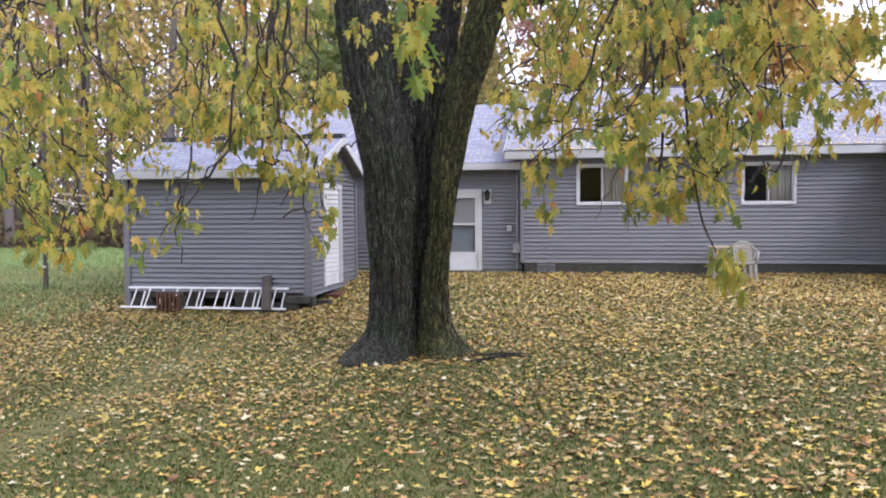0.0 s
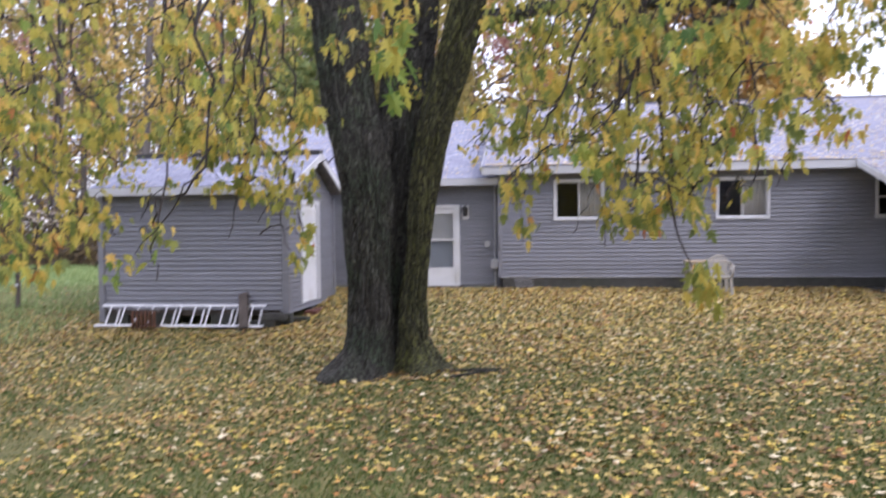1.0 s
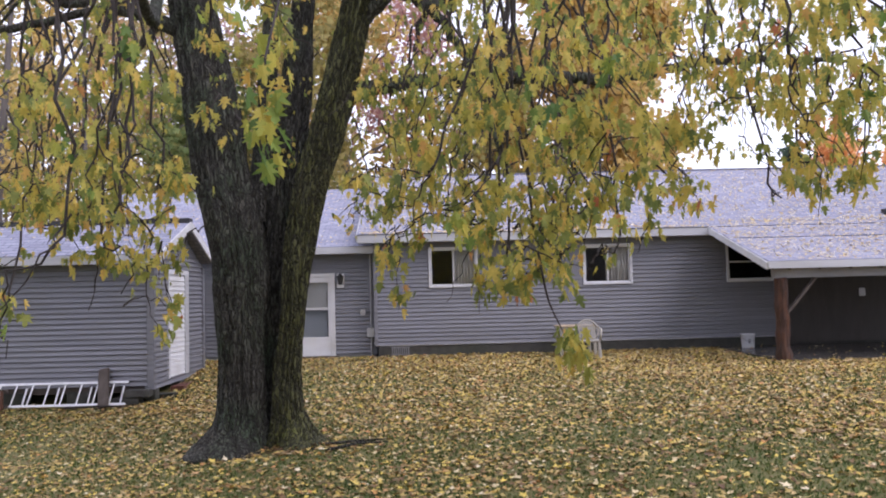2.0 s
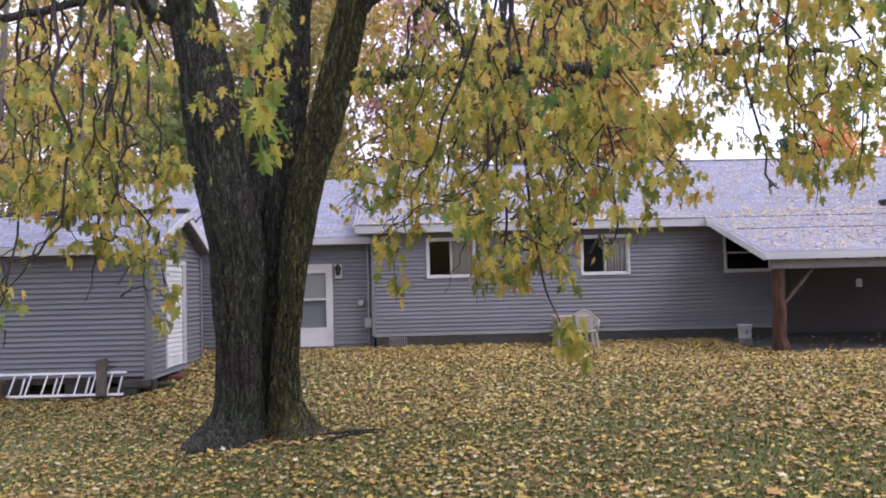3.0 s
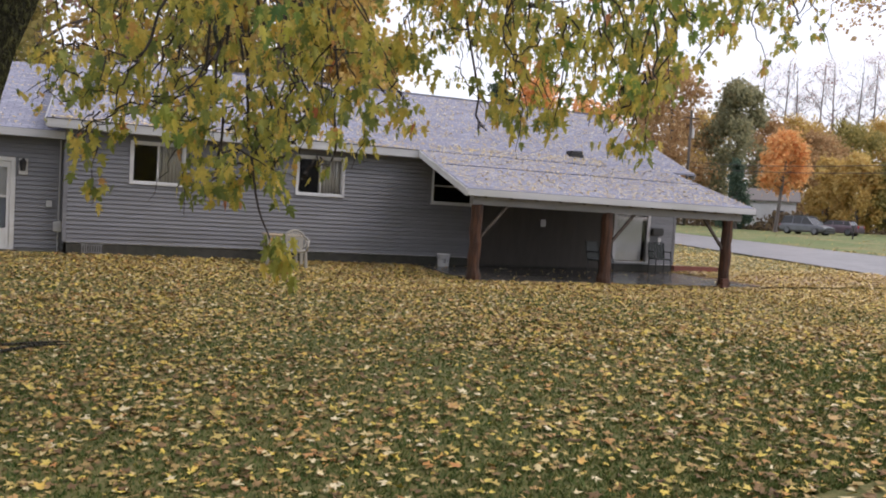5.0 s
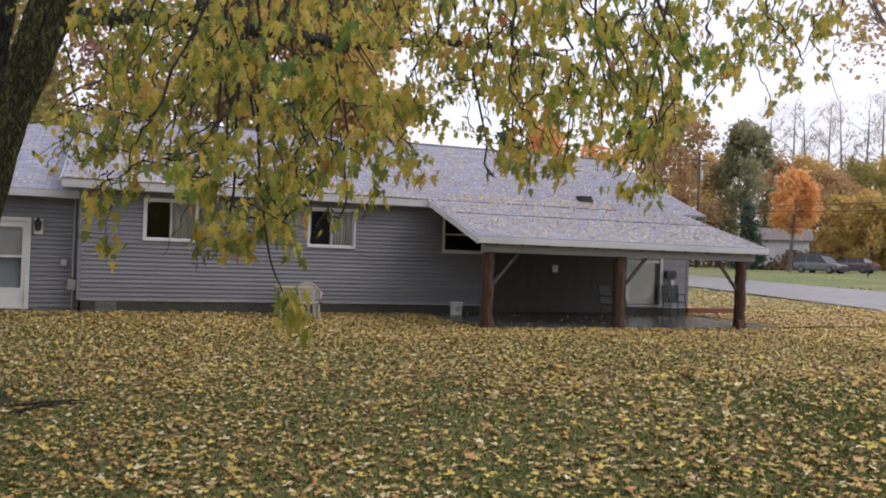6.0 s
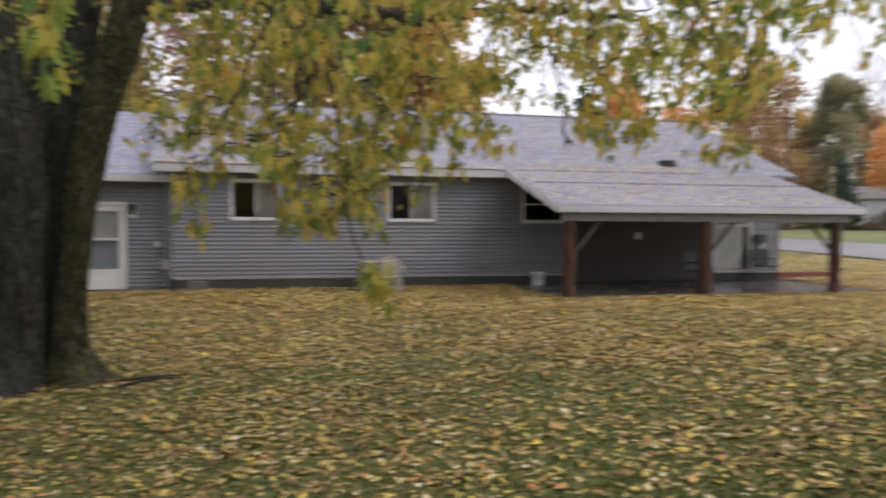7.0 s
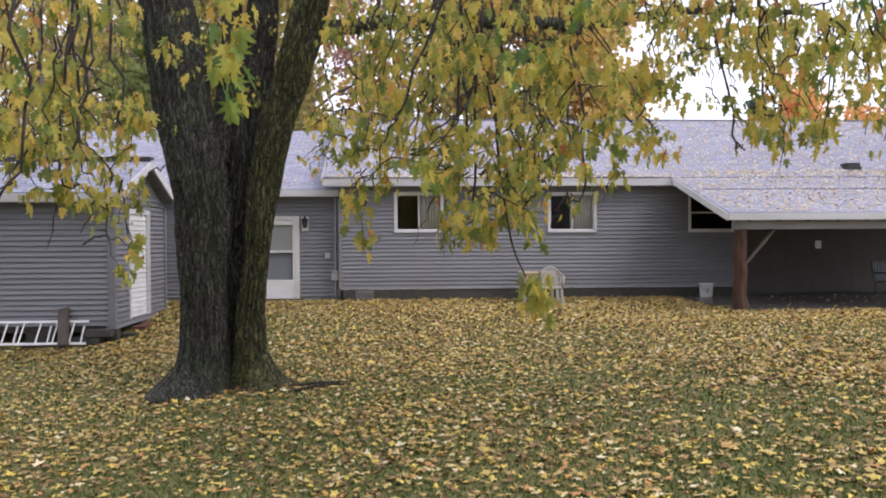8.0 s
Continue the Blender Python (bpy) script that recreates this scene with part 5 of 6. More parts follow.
# ---- parked cars ----
def car(label, x, y, turn, paint, suv):
    z0 = float(ground_height(x, y))
    t = thing("car", label, "car", (x, y, z0), "cars parked across the road")
    t.rotation_euler = (0, 0, radians(turn))
    top = 1.72 if suv else 1.45
    # stations along the length (front at +x): x, bottom, waist, half width
    st = [(-2.3, 0.45, 0.75, 0.78), (-2.25, 0.32, 1.0, 0.86), (-1.6, 0.26, 1.04 if suv else 1.0, 0.9), (-0.4, 0.24, 1.02, 0.91), (0.8, 0.24, 0.99, 0.9), (1.5, 0.26, 0.93, 0.88), (2.1, 0.3, 0.82, 0.82), (2.32, 0.42, 0.62, 0.72)]
    bm = bmesh.new()
    rings = []
    for sx, b, w, hw in st:
        ring = [(sx, -hw * 0.92, b), (sx, -hw, b + 0.15), (sx, -hw, w - 0.18), (sx, -hw * 0.93, w), (sx, hw * 0.93, w), (sx, hw, w - 0.18), (sx, hw, b + 0.15), (sx, hw * 0.92, b)]
        rings.append([bm.verts.new(p) for p in ring])
    for a, b in zip(rings, rings[1:]):
        for k in range(8):
            bm.faces.new((a[k], a[(k + 1) % 8], b[(k + 1) % 8], b[k]))
    bm.faces.new(rings[0])
    bm.faces.new(rings[-1][::-1])
    bmesh.ops.recalc_face_normals(bm, faces=bm.faces)
    bmesh.ops.bevel(bm, geom=bm.edges[:], offset=0.03, segments=1, affect="EDGES")
    part("body", bm, paint, t)
    # cabin: glass block and roof
    r = -2.1 if suv else -1.6
    bm = bmesh.new()
    q = [(r - 0.1, -0.84, 1.0), (1.2, -0.84, 0.96), (1.2, 0.84, 0.96), (r - 0.1, 0.84, 1.0), (r + 0.18, -0.68, top - 0.06), (0.35, -0.68, top - 0.06), (0.35, 0.68, top - 0.06), (r + 0.18, 0.68, top - 0.06)]
    v = [bm.verts.new(p) for p in q]
    for f in ((3, 2, 1, 0), (4, 5, 6, 7), (0, 1, 5, 4), (1, 2, 6, 5), (2, 3, 7, 6), (3, 0, 4, 7)):
        bm.faces.new([v[i] for i in f])
    part("window_glass", bm, M_CARGLASS, t, "dark tinted car glass")
    box_part("roof", paint, t, r + 0.12, 0.42, -0.7, 0.7, top - 0.06, top, 0.02)
    for s in (-1, 1):
        for xa, xb in ((r - 0.06, r + 0.2), (-0.95, -0.92), (0.02, 0.05), (1.15, 0.38)):
            bm = bmesh.new()
            bar(bm, (xa, s * 0.845, 1.0), (xb, s * 0.69, top - 0.05), 0.07, 0.04)
            part("pillar", bm, paint, t)
        if suv:
            bm = bmesh.new()
            bar(bm, (r + 0.3, s * 0.62, top + 0.06), (0.2, s * 0.62, top + 0.06), 0.04, 0.04)
            part("roof_rail", bm, M_BLACK, t)
        for wx in (-1.42, 1.4):
            bm = bmesh.new()
            bmesh.ops.create_cone(bm, cap_ends=True, segments=24, radius1=0.36, radius2=0.36, depth=0.24, matrix=Matrix.Translation((wx, s * 0.8, 0.36)) @ Matrix.Rotation(radians(90), 4, "X"))
            bmesh.ops.bevel(bm, geom=[e for e in bm.edges if len(e.link_faces) == 2 and e.calc_face_angle() > 1], offset=0.04, segments=2, affect="EDGES")
            w = part("wheel", bm, M_BLACK, t, "", True)
            bm = bmesh.new()
            bmesh.ops.create_cone(bm, cap_ends=True, segments=20, radius1=0.22, radius2=0.2, depth=0.05, matrix=Matrix.Translation((wx, s * 0.925, 0.36)) @ Matrix.Rotation(radians(90 * s), 4, "X"))
            part("rim", bm, M_SILVER, w)
        box_part("headlight", M_ALU, t, 2.1, 2.28, s * 0.6 - 0.14, s * 0.6 + 0.14, 0.62, 0.76, 0.02)
        box_part("tail_light", M_TAIL, t, -2.3, -2.2, s * 0.74 - 0.1, s * 0.74 + 0.1, 0.75, 1.0, 0.02)
    box_part("bumper", M_BLACK if suv else paint, t, 2.22, 2.38, -0.74, 0.74, 0.34, 0.52, 0.03)
    box_part("grille", M_BLACK, t, 2.2, 2.33, -0.42, 0.42, 0.58, 0.74, 0.02)
    return t


M_CARGLASS = material("car_glass", [(0.02, 0.022, 0.025), (0.03, 0.032, 0.036)], 2, 0.08)
M_SILVER = material("grey_car_paint", [(0.12, 0.13, 0.15), (0.16, 0.17, 0.19)], 2, 0.3, metal=0.4)
M_REDCAR = material("dark_red_car_paint", [(0.13, 0.1, 0.125), (0.17, 0.13, 0.155)], 2, 0.3, metal=0.3)
M_TAIL = material("red_lamp_lens", [(0.4, 0.02, 0.02), (0.5, 0.04, 0.03)], 4, 0.25)
car("grey sport utility vehicle parked on far grass", 58.2, 57.3, -80, M_SILVER, True)
car("dark maroon saloon car parked on far grass", 62.4, 57.9, 112, M_REDCAR, False)

# ---- utility pole and wires ----
pz = float(ground_height(62.0, 80))
pole = thing("utility_pole", "dark wooden utility pole with crossarm and wires", "pole", (62.0, 80, pz - 0.1))
bm = bmesh.new()
tube(bm, [(0, 0, 0), (0, 0, 6), (0, 0, 13.9)], [0.2, 0.18, 0.15], 10)
part("pole", bm, M_WOOD, pole, "", True)
box_part("crossarm", M_WOOD, pole, -1.1, 1.1, -0.16, -0.06, 12.9, 13.05, 0.01)
bm = bmesh.new()
tube(bm, [(0.33, 0, 10.6), (0.33, 0, 11.8)], [0.22, 0.22], 12)
part("transformer", bm, M_GREYBOX, pole)


def wire(a, b, sag, r, label):
    pts = []
    for i in range(25):
        f = i / 24
        p = Vector(a).lerp(Vector(b), f)
        p.z -= sag * 4 * f * (1 - f)
        pts.append(p)
    bm = bmesh.new()
    tube(bm, pts, [r] * 25, 5)
    return tagged(part("wire", bm, M_BLACK), label, "cable", "overhead wires")


wire((62.0, 80, 9.0), (32.1, -20, 7.5), 1.9, 0.03, "thin dark overhead wire along the road")
wire((62.0, 80, 8.4), (32.1, -20, 7.0), 1.9, 0.03, "thin dark overhead wire along the road")


# ---- fittings on the house ----
def lantern():
    x, z, y = -0.1101 * YD, 1.5 + 0.0204 * YD, YD
    bm = bmesh.new()
    box(bm, x - 0.09, x + 0.09, y - 0.06, y - 0.034, z - 0.2, z + 0.16, 0.006)
    l = hp(part("wall_lantern", bm, M_DOOR, None, "black wall lantern on a white plate"))
    bm = bmesh.new()
    bmesh.ops.create_cone(bm, cap_ends=True, segments=6, radius1=0.055, radius2=0.085, depth=0.2, matrix=Matrix.Translation((x, y - 0.14, z - 0.02)))
    bmesh.ops.create_cone(bm, cap_ends=True, segments=6, radius1=0.1, radius2=0.02, depth=0.08, matrix=Matrix.Translation((x, y - 0.14, z + 0.12)))
    bar(bm, (x, y - 0.14, z + 0.16), (x, y - 0.04, z + 0.1), 0.02, 0.02)
    part("lantern", bm, M_BLACK, l)


lantern()
hp(box_part("outlet_box", M_GREYBOX, None, -1.76, -1.64, YD - 0.1, YD - 0.034, 1.02, 1.17, 0.012, "small grey utility box"))
mb = hp(box_part("meter_box", M_GREYBOX, None, -1.6, -1.42, YD - 0.16, YD - 0.034, 0.47, 0.71, 0.015, "grey cable box by the corner"))
bm = bmesh.new()
tube(bm, [(-1.5, YD - 0.06, 0.7), (-1.5, YD - 0.05, 1.6), (-1.5, YD - 0.05, 2.55)], [0.018] * 3, 8)
part("conduit", bm, M_GREYBOX, mb)
bm = bmesh.new()
tube(bm, [(-1.5, YD - 0.06, 0.48), (-1.5, YD - 0.05, 0.02)], [0.018] * 2, 8)
part("conduit", bm, M_GREYBOX, mb)
# roof vent
vy = 20.35
vx, vz = 0.5798 * vy, EZ + (vy - EY) * 0.415
bm = bmesh.new()
box(bm, vx - 0.24, vx + 0.2, vy - 0.2, vy + 0.25, vz - 0.1, vz + 0.02, 0.01)
box(bm, vx - 0.2, vx + 0.16, vy - 0.22, vy + 0.12, vz + 0.02, vz + 0.1, 0.015)
hp(part("roof_vent", bm, M_BLACK, None, "low black roof vent"))
# porch wall fittings
bx = 0.5363 * FRONT
hp(box_part("wall_box", M_TRIM, None, bx - 0.08, bx + 0.08, FRONT - 0.09, FRONT - 0.056, 1.2, 1.4, 0.012, "small white box on the dark porch wall"))
mx_ = 0.7257 * FRONT
m1 = hp(box_part("mailbox", M_BLACK, None, mx_ - 0.2, mx_ + 0.2, FRONT - 0.16, FRONT - 0.034, 1.12, 1.34, 0.03, "black wall mailbox"))
box_part("paper", M_TRIM, m1, mx_ + 0.02, mx_ + 0.12, FRONT - 0.14, FRONT - 0.1, 0.84, 1.06, 0.004, "white paper below the mailbox")


# ---- plastic chair, table and bucket by the wall ----
def plastic_chair(x, y, turn):
    t = thing("plastic_chair", "white moulded plastic garden chair with slatted back", "chair", (x, y, 0))
    t.rotation_euler = (0, 0, radians(turn))
    # seat: curved sheet; the chair faces +y
    n = 8
    vs = [(-0.24 + 0.48 * i / n, -0.22 + 0.46 * j / n, 0.42 + 0.02 * (2 * i / n - 1) ** 2 - 0.03 * math.sin(math.pi * j / n)) for j in range(n + 1) for i in range(n + 1)]
    fs = [(j * (n + 1) + i, j * (n + 1) + i + 1, (j + 1) * (n + 1) + i + 1, (j + 1) * (n + 1) + i) for j in range(n) for i in range(n)]
    s = sheet("seat", vs, fs, M_PLASTIC, t, "", True)
    s.modifiers.new("thick", "SOLIDIFY").thickness = 0.022
    for sx in (-1, 1):
        for fy, ty in ((-0.27, -0.2), (0.27, 0.22)):
            bm = bmesh.new()
            bar(bm, (sx * 0.27, fy, 0), (sx * 0.235, ty, 0.43), 0.05, 0.035, (0, 1, 0), 0.006)
            part("leg", bm, M_PLASTIC, t)
        bm = bmesh.new()
        tube(bm, [(sx * 0.25, -0.27, 0.7), (sx * 0.29, -0.1, 0.665), (sx * 0.3, 0.12, 0.655), (sx * 0.28, 0.23, 0.62), (sx * 0.26, 0.24, 0.43)], [0.026] * 5, 7)
        part("armrest", bm, M_PLASTIC, t, "", True)
    # back: arched rim and slats
    bm = bmesh.new()
    rim = [(0.235 * math.cos(a) * (1.08 if math.sin(a) < 0.5 else 1.0), -0.23 - 0.1 * (0.5 + 0.5 * math.sin(a)), 0.62 + 0.25 * math.sin(a)) for a in np.linspace(-0.7, math.pi + 0.7, 17)]
    tube(bm, rim, [0.02] * 17, 7)
    bk = part("backrest", bm, M_PLASTIC, t, "", True)
    for k in range(7):
        f = (k - 3) / 3.3
        bm = bmesh.new()
        bar(bm, (0.17 * f, -0.23, 0.43), (0.2 * f, -0.325, 0.62 + 0.25 * math.sqrt(max(0, 1 - (f * 0.86) ** 2))), 0.04, 0.012, (0, 1, 0), 0.003)
        part("slat", bm, M_PLASTIC, bk)
    return t


cy = 18.35
plastic_chair(0.1935 * cy, cy, 172).location.z = ground_height(3.55, cy)


def garden_table(x, y):
    t = thing("garden_table", "white plastic garden table with a tan top", "table", (x, y, 0))
    bm = bmesh.new()
    box(bm, -0.45, 0.45, -0.4, 0.4, 0.685, 0.715, 0.012)
    part("tabletop", bm, M_TABLETOP, t)
    bm = bmesh.new()
    for a in ((-0.43, 0.43, -0.38, -0.34), (-0.43, 0.43, 0.34, 0.38), (-0.43, -0.39, -0.34, 0.34), (0.39, 0.43, -0.34, 0.34)):
        box(bm, a[0], a[1], a[2], a[3], 0.62, 0.684)
    part("apron", bm, M_PLASTIC, t)
    for sx in (-1, 1):
        for sy in (-1, 1):
            bm = bmesh.new()
            bar(bm, (sx * 0.4, sy * 0.35, 0), (sx * 0.37, sy * 0.32, 0.62), 0.075, 0.06, (0, 1, 0), 0.008)
            part("leg", bm, M_PLASTIC, t)
    return t


garden_table(3.42, 19.2).location.z = ground_height(3.5, 19.2)


def bucket(x, y):
    t = thing("bucket", "white plastic bucket with a faded dark label", "bucket", (x, y, 0))
    bm = bmesh.new()
    prof = [(0.0, 0.012), (0.135, 0.0), (0.14, 0.01), (0.162, 0.34), (0.172, 0.345), (0.172, 0.37), (0.158, 0.372), (0.152, 0.34), (0.13, 0.03), (0.0, 0.03)]
    n = 28
    rings = [[bm.verts.new((r * math.cos(2 * math.pi * k / n), r * math.sin(2 * math.pi * k / n), z)) for k in range(n)] for r, z in prof]
    for a, b in zip(rings, rings[1:]):
        for k in range(n):
            bm.faces.new((a[k], a[(k + 1) % n], b[(k + 1) % n], b[k]))
    bmesh.ops.remove_doubles(bm, verts=bm.verts, dist=0.0005)
    bmesh.ops.recalc_face_normals(bm, faces=bm.faces)
    part("pail", bm, M_DOOR, t, "", True)
    bm = bmesh.new()
    tube(bm, [(0.17 * math.cos(a), -0.02 - 0.165 * math.sin(a), 0.33 - 0.13 * math.sin(a)) for a in np.linspace(0, math.pi, 15)], [0.004] * 15, 5)
    part("handle", bm, M_BLACK, t)
    for z, w in ((0.23, 0.07), (0.19, 0.05), (0.155, 0.06)):
        vs = [(0.153 * math.sin(a) * 1.0 * (1 + 0.002), -0.157 * math.cos(a), zz) for a in np.linspace(-0.35, -0.35 + w * 7, 6) for zz in (z, z + 0.02)]
        sheet("label_bar", vs, [(2 * i, 2 * i + 2, 2 * i + 3, 2 * i + 1) for i in range(5)], M_BLACK, t)
    return t


bucket(0.3922 * 19.35, 19.35)


# ---- things along the shed ----
def by_shed(ob):
    """Bring a thing beside the shed to its true size and distance, as the shed itself."""
    if ob.type == "MESH":
        ob.data.transform(GROW)
    else:
        ob.location = GROW @ ob.location
        for o in ob.children_recursive:
            o.data.transform(Matrix.Scale(1.2975, 4))
    return ob


def ladder():
    t = thing("ladder", "white aluminium extension ladder lying on its edge against the shed", "ladder", (-5.65, 11.83, 0))
    yb, yt = -0.02, 0.16
    for (xa, xb, y, z) in ((-1.55, 1.22, yb, 0.035), (-1.5, 1.2, yt, 0.33)):
        bm = bmesh.new()
        bar(bm, (xa, y, z), (xb, y, z), 0.025, 0.034, (0, 0.4, 1), 0.003)
        part("rail", bm, M_ALU, t)
    k = -1.36
    i = 0
    while k < 1.2:
        bm = bmesh.new()
        tube(bm, [(k - 0.01, yb, 0.04), (k + 0.01, yt, 0.325)], [0.012] * 2, 8)
        part("rung", bm, M_ALU, t)
        if i % 2 == 0 and abs(k + 0.7) > 0.25:
            bm = bmesh.new()
            tube(bm, [(k + 0.13, yb + 0.07, 0.05), (k + 0.15, yt - 0.01, 0.27)], [0.014] * 2, 8)
            part("rung", bm, M_ALU, t)
        k += 0.235
        i += 1
    return t


by_shed(ladder())
slats = thing("wooden_rack", "small rusty brown slatted rack by the shed", "rack", (-6.33, 11.72, 0))
for k in range(6):
    box_part("slat", M_RUSTY, slats, -0.19 + k * 0.07, -0.155 + k * 0.07, -0.02, 0.02, 0.0, 0.27, 0.004)
for z in (0.03, 0.25):
    box_part("rail", M_WOOD, slats, -0.21, 0.25, 0.021, 0.045, z, z + 0.04, 0.004)
by_shed(slats)
bm = bmesh.new()
bar(bm, (-4.72, 11.74, 0.0), (-4.83, 12.05, 0.52), 0.16, 0.045, (0, 1, 0.5), 0.006)
by_shed(tagged(part("plank", bm, M_WOOD), "short dark weathered plank leaning on the shed", "plank"))
for k, (x, y, z, w) in enumerate(((-4.47, 12.0, 0, 0.4), (-4.3, 11.98, 0.11, 0.36), (-4.05, 12.45, 0, 0.3))):
    bm = bmesh.new()
    box(bm, x - w / 2, x + w / 2, y - 0.1, y + 0.1, z, z + 0.105, 0.012)
    by_shed(tagged(part("concrete_block", bm, M_FOUND), "dark damp concrete block beside the shed", "block", "blocks by the shed"))
step = thing("brick_step", "low step of worn red brick at the shed door", "step", (-3.85, 13.4, 0))
for r in range(2):
    for c in range(6 - r):
        for d in range(2 - r):
            box_part("brick", M_BRICK, step, -0.27 + d * 0.22 + 0.005, -0.27 + d * 0.22 + 0.21, -0.55 + c * 0.21, -0.55 + c * 0.21 + 0.2, r * 0.085, r * 0.085 + 0.078, 0.006)
by_shed(step)
bm = bmesh.new()
rs = random.Random(2)
tube(bm, [(-5.2, 11.55, 0.03), (-4.7, 11.5, 0.05), (-4.3, 11.56, 0.03)], [0.018, 0.015, 0.01], 6)
by_shed(tagged(part("stick", bm, M_TWIG), "long thin fallen stick in front of the shed", "stick", "fallen sticks"))

# sticks and root by the maple
for pts in (((-1.45, 11.0, 0.04), (-1.05, 10.9, 0.07), (-0.65, 11.0, 0.04)), ((-1.4, 10.6, 0.04), (-1.0, 10.8, 0.06), (-0.6, 10.85, 0.03))):
    bm = bmesh.new()
    tube(bm, [(x, y, z + float(ground_height(x, y))) for x, y, z in pts], [0.022, 0.018, 0.008], 7)
    tagged(part("stick", bm, M_BARK), "short fallen branch at the foot of the maple", "stick", "fallen sticks")

# ---- at the porch ----
def metal_chair(x, y, turn):
    t = thing("patio_chair", "dark metal patio chair on the porch slab", "chair", (x, y, 0.045), "patio chairs")
    t.rotation_euler = (0, 0, radians(turn))
    box_part("seat", M_GREENPL, t, -0.24, 0.24, -0.24, 0.24, 0.4, 0.43, 0.012)
    for sx in (-1, 1):
        for sy in (-1, 1):
            bm = bmesh.new()
            tube(bm, [(sx * 0.24, sy * 0.24, 0), (sx * 0.23, sy * 0.22, 0.42)], [0.014] * 2, 7)
            part("leg", bm, M_BLACK, t)
        bm = bmesh.new()
        tube(bm, [(sx * 0.24, -0.26, 0.62), (sx * 0.26, 0.1, 0.63), (sx * 0.24, 0.22, 0.42)], [0.016] * 3, 7)
        part("armrest", bm, M_BLACK, t)
    bm = bmesh.new()
    tube(bm, [(-0.24, -0.24, 0.42), (-0.24, -0.33, 0.88), (0.24, -0.33, 0.88), (0.24, -0.24, 0.42)], [0.016] * 4, 7)
    back_rail = part("backrest", bm, M_GREENPL, t)
    for k in range(6):
        bm = bmesh.new()
        bar(bm, (-0.22 + k * 0.088, -0.24, 0.42), (-0.22 + k * 0.088, -0.33, 0.86), 0.075, 0.012)
        part("slat", bm, M_GREENPL, back_rail)
    return t


metal_chair(14.35, 19.45, 170)
metal_chair(11.25, 17.7, 200)
for k, (x, y, z, r) in enumerate(((13.5, 15.72, 0.0, 10), (13.5, 15.72, 0.085, 14), (13.49, 15.7, 0.17, 5))):
    b = box_part("brick", M_BRICK, None, -0.1, 0.1, -0.05, 0.05, 0.0, 0.08, 0.006)
    b.location, b.rotation_euler = (x, y, z), (0, 0, radians(r))
    tagged(b, "loose red brick stacked at the porch post", "brick", "bricks at the post")
M_REDWOOD = material("red_stained_timber", [(0.17, 0.055, 0.04), (0.27, 0.085, 0.06)], 6, 0.7, 0.2, 30, stretch=(0.3, 1, 1))
ed = box_part("timber_edging", M_REDWOOD, None, 15.35, 17.0, 20.1, 20.26, -0.05, 0.24, 0.01)
tagged(ed, "low reddish timber edging beside the porch", "edging")
bm = bmesh.new()
bar(bm, (15.5, 20.5, 0.16), (16.95, 22.6, 0.16), 0.12, 0.16, (0, 0, 1), 0.01)
tagged(part("timber_edging", bm, M_REDWOOD), "low reddish timber edging beside the porch", "edging")

# ---- the yard's far edge ----
fp = thing("fence_post", "short weathered wooden post in the meadow", "post", (-0.72 * 17.5, 17.5, float(ground_height(-12.6, 17.5))))
bm = bmesh.new()
tube(bm, [(0, 0, -0.1), (0.02, 0, 0.5), (0.0, 0, 1.12)], [0.06, 0.055, 0.05], 9)
part("post", bm, M_WOOD, fp)
box_part("cap", M_GREYBOX, fp, -0.05, 0.05, -0.065, 0.065, 0.5, 0.56, 0.004)
for k, (a, b) in enumerate((((-16.2, 22.0, 2.1), (-12.6, 22.0, 1.62)), ((-15.8, 22.2, 1.95), (-12.8, 22.1, 1.45)), ((-15.3, 21.9, 2.15), (-12.4, 22.0, 1.95)))):
    bm = bmesh.new()
    tube(bm, [a, ((a[0] + b[0]) / 2, 22.0, (a[2] + b[2]) / 2 - 0.05), b], [0.025, 0.022, 0.015], 6)
    tagged(part("pale_branch", bm, M_PALEWOOD), "long pale bare branch caught in the brush", "branch", "pale branches")
lp = thing("lawn_post", "short dark post on the far lawn", "post", (1.1158 * 48, 48, float(ground_height(1.1158 * 48, 48))))
bm = bmesh.new()
tube(bm, [(0, 0, -0.1), (0, 0, 1.0)], [0.07, 0.06], 8)
part("post", bm, M_BLACK, lp)
box_part("cap", M_BLACK, lp, -0.12, 0.12, -0.1, 0.1, 1.0, 1.12, 0.01)
bz = float(ground_height(68.3, 54.3))
tb = thing("trash_bin", "dark wheeled trash bin beside the garage", "bin", (68.3, 54.3, bz))
box_part("body", M_BLACK, tb, -0.35, 0.35, -0.35, 0.35, 0.05, 1.05, 0.05)
box_part("lid", M_BLACK, tb, -0.38, 0.38, -0.38, 0.38, 1.05, 1.12, 0.03)


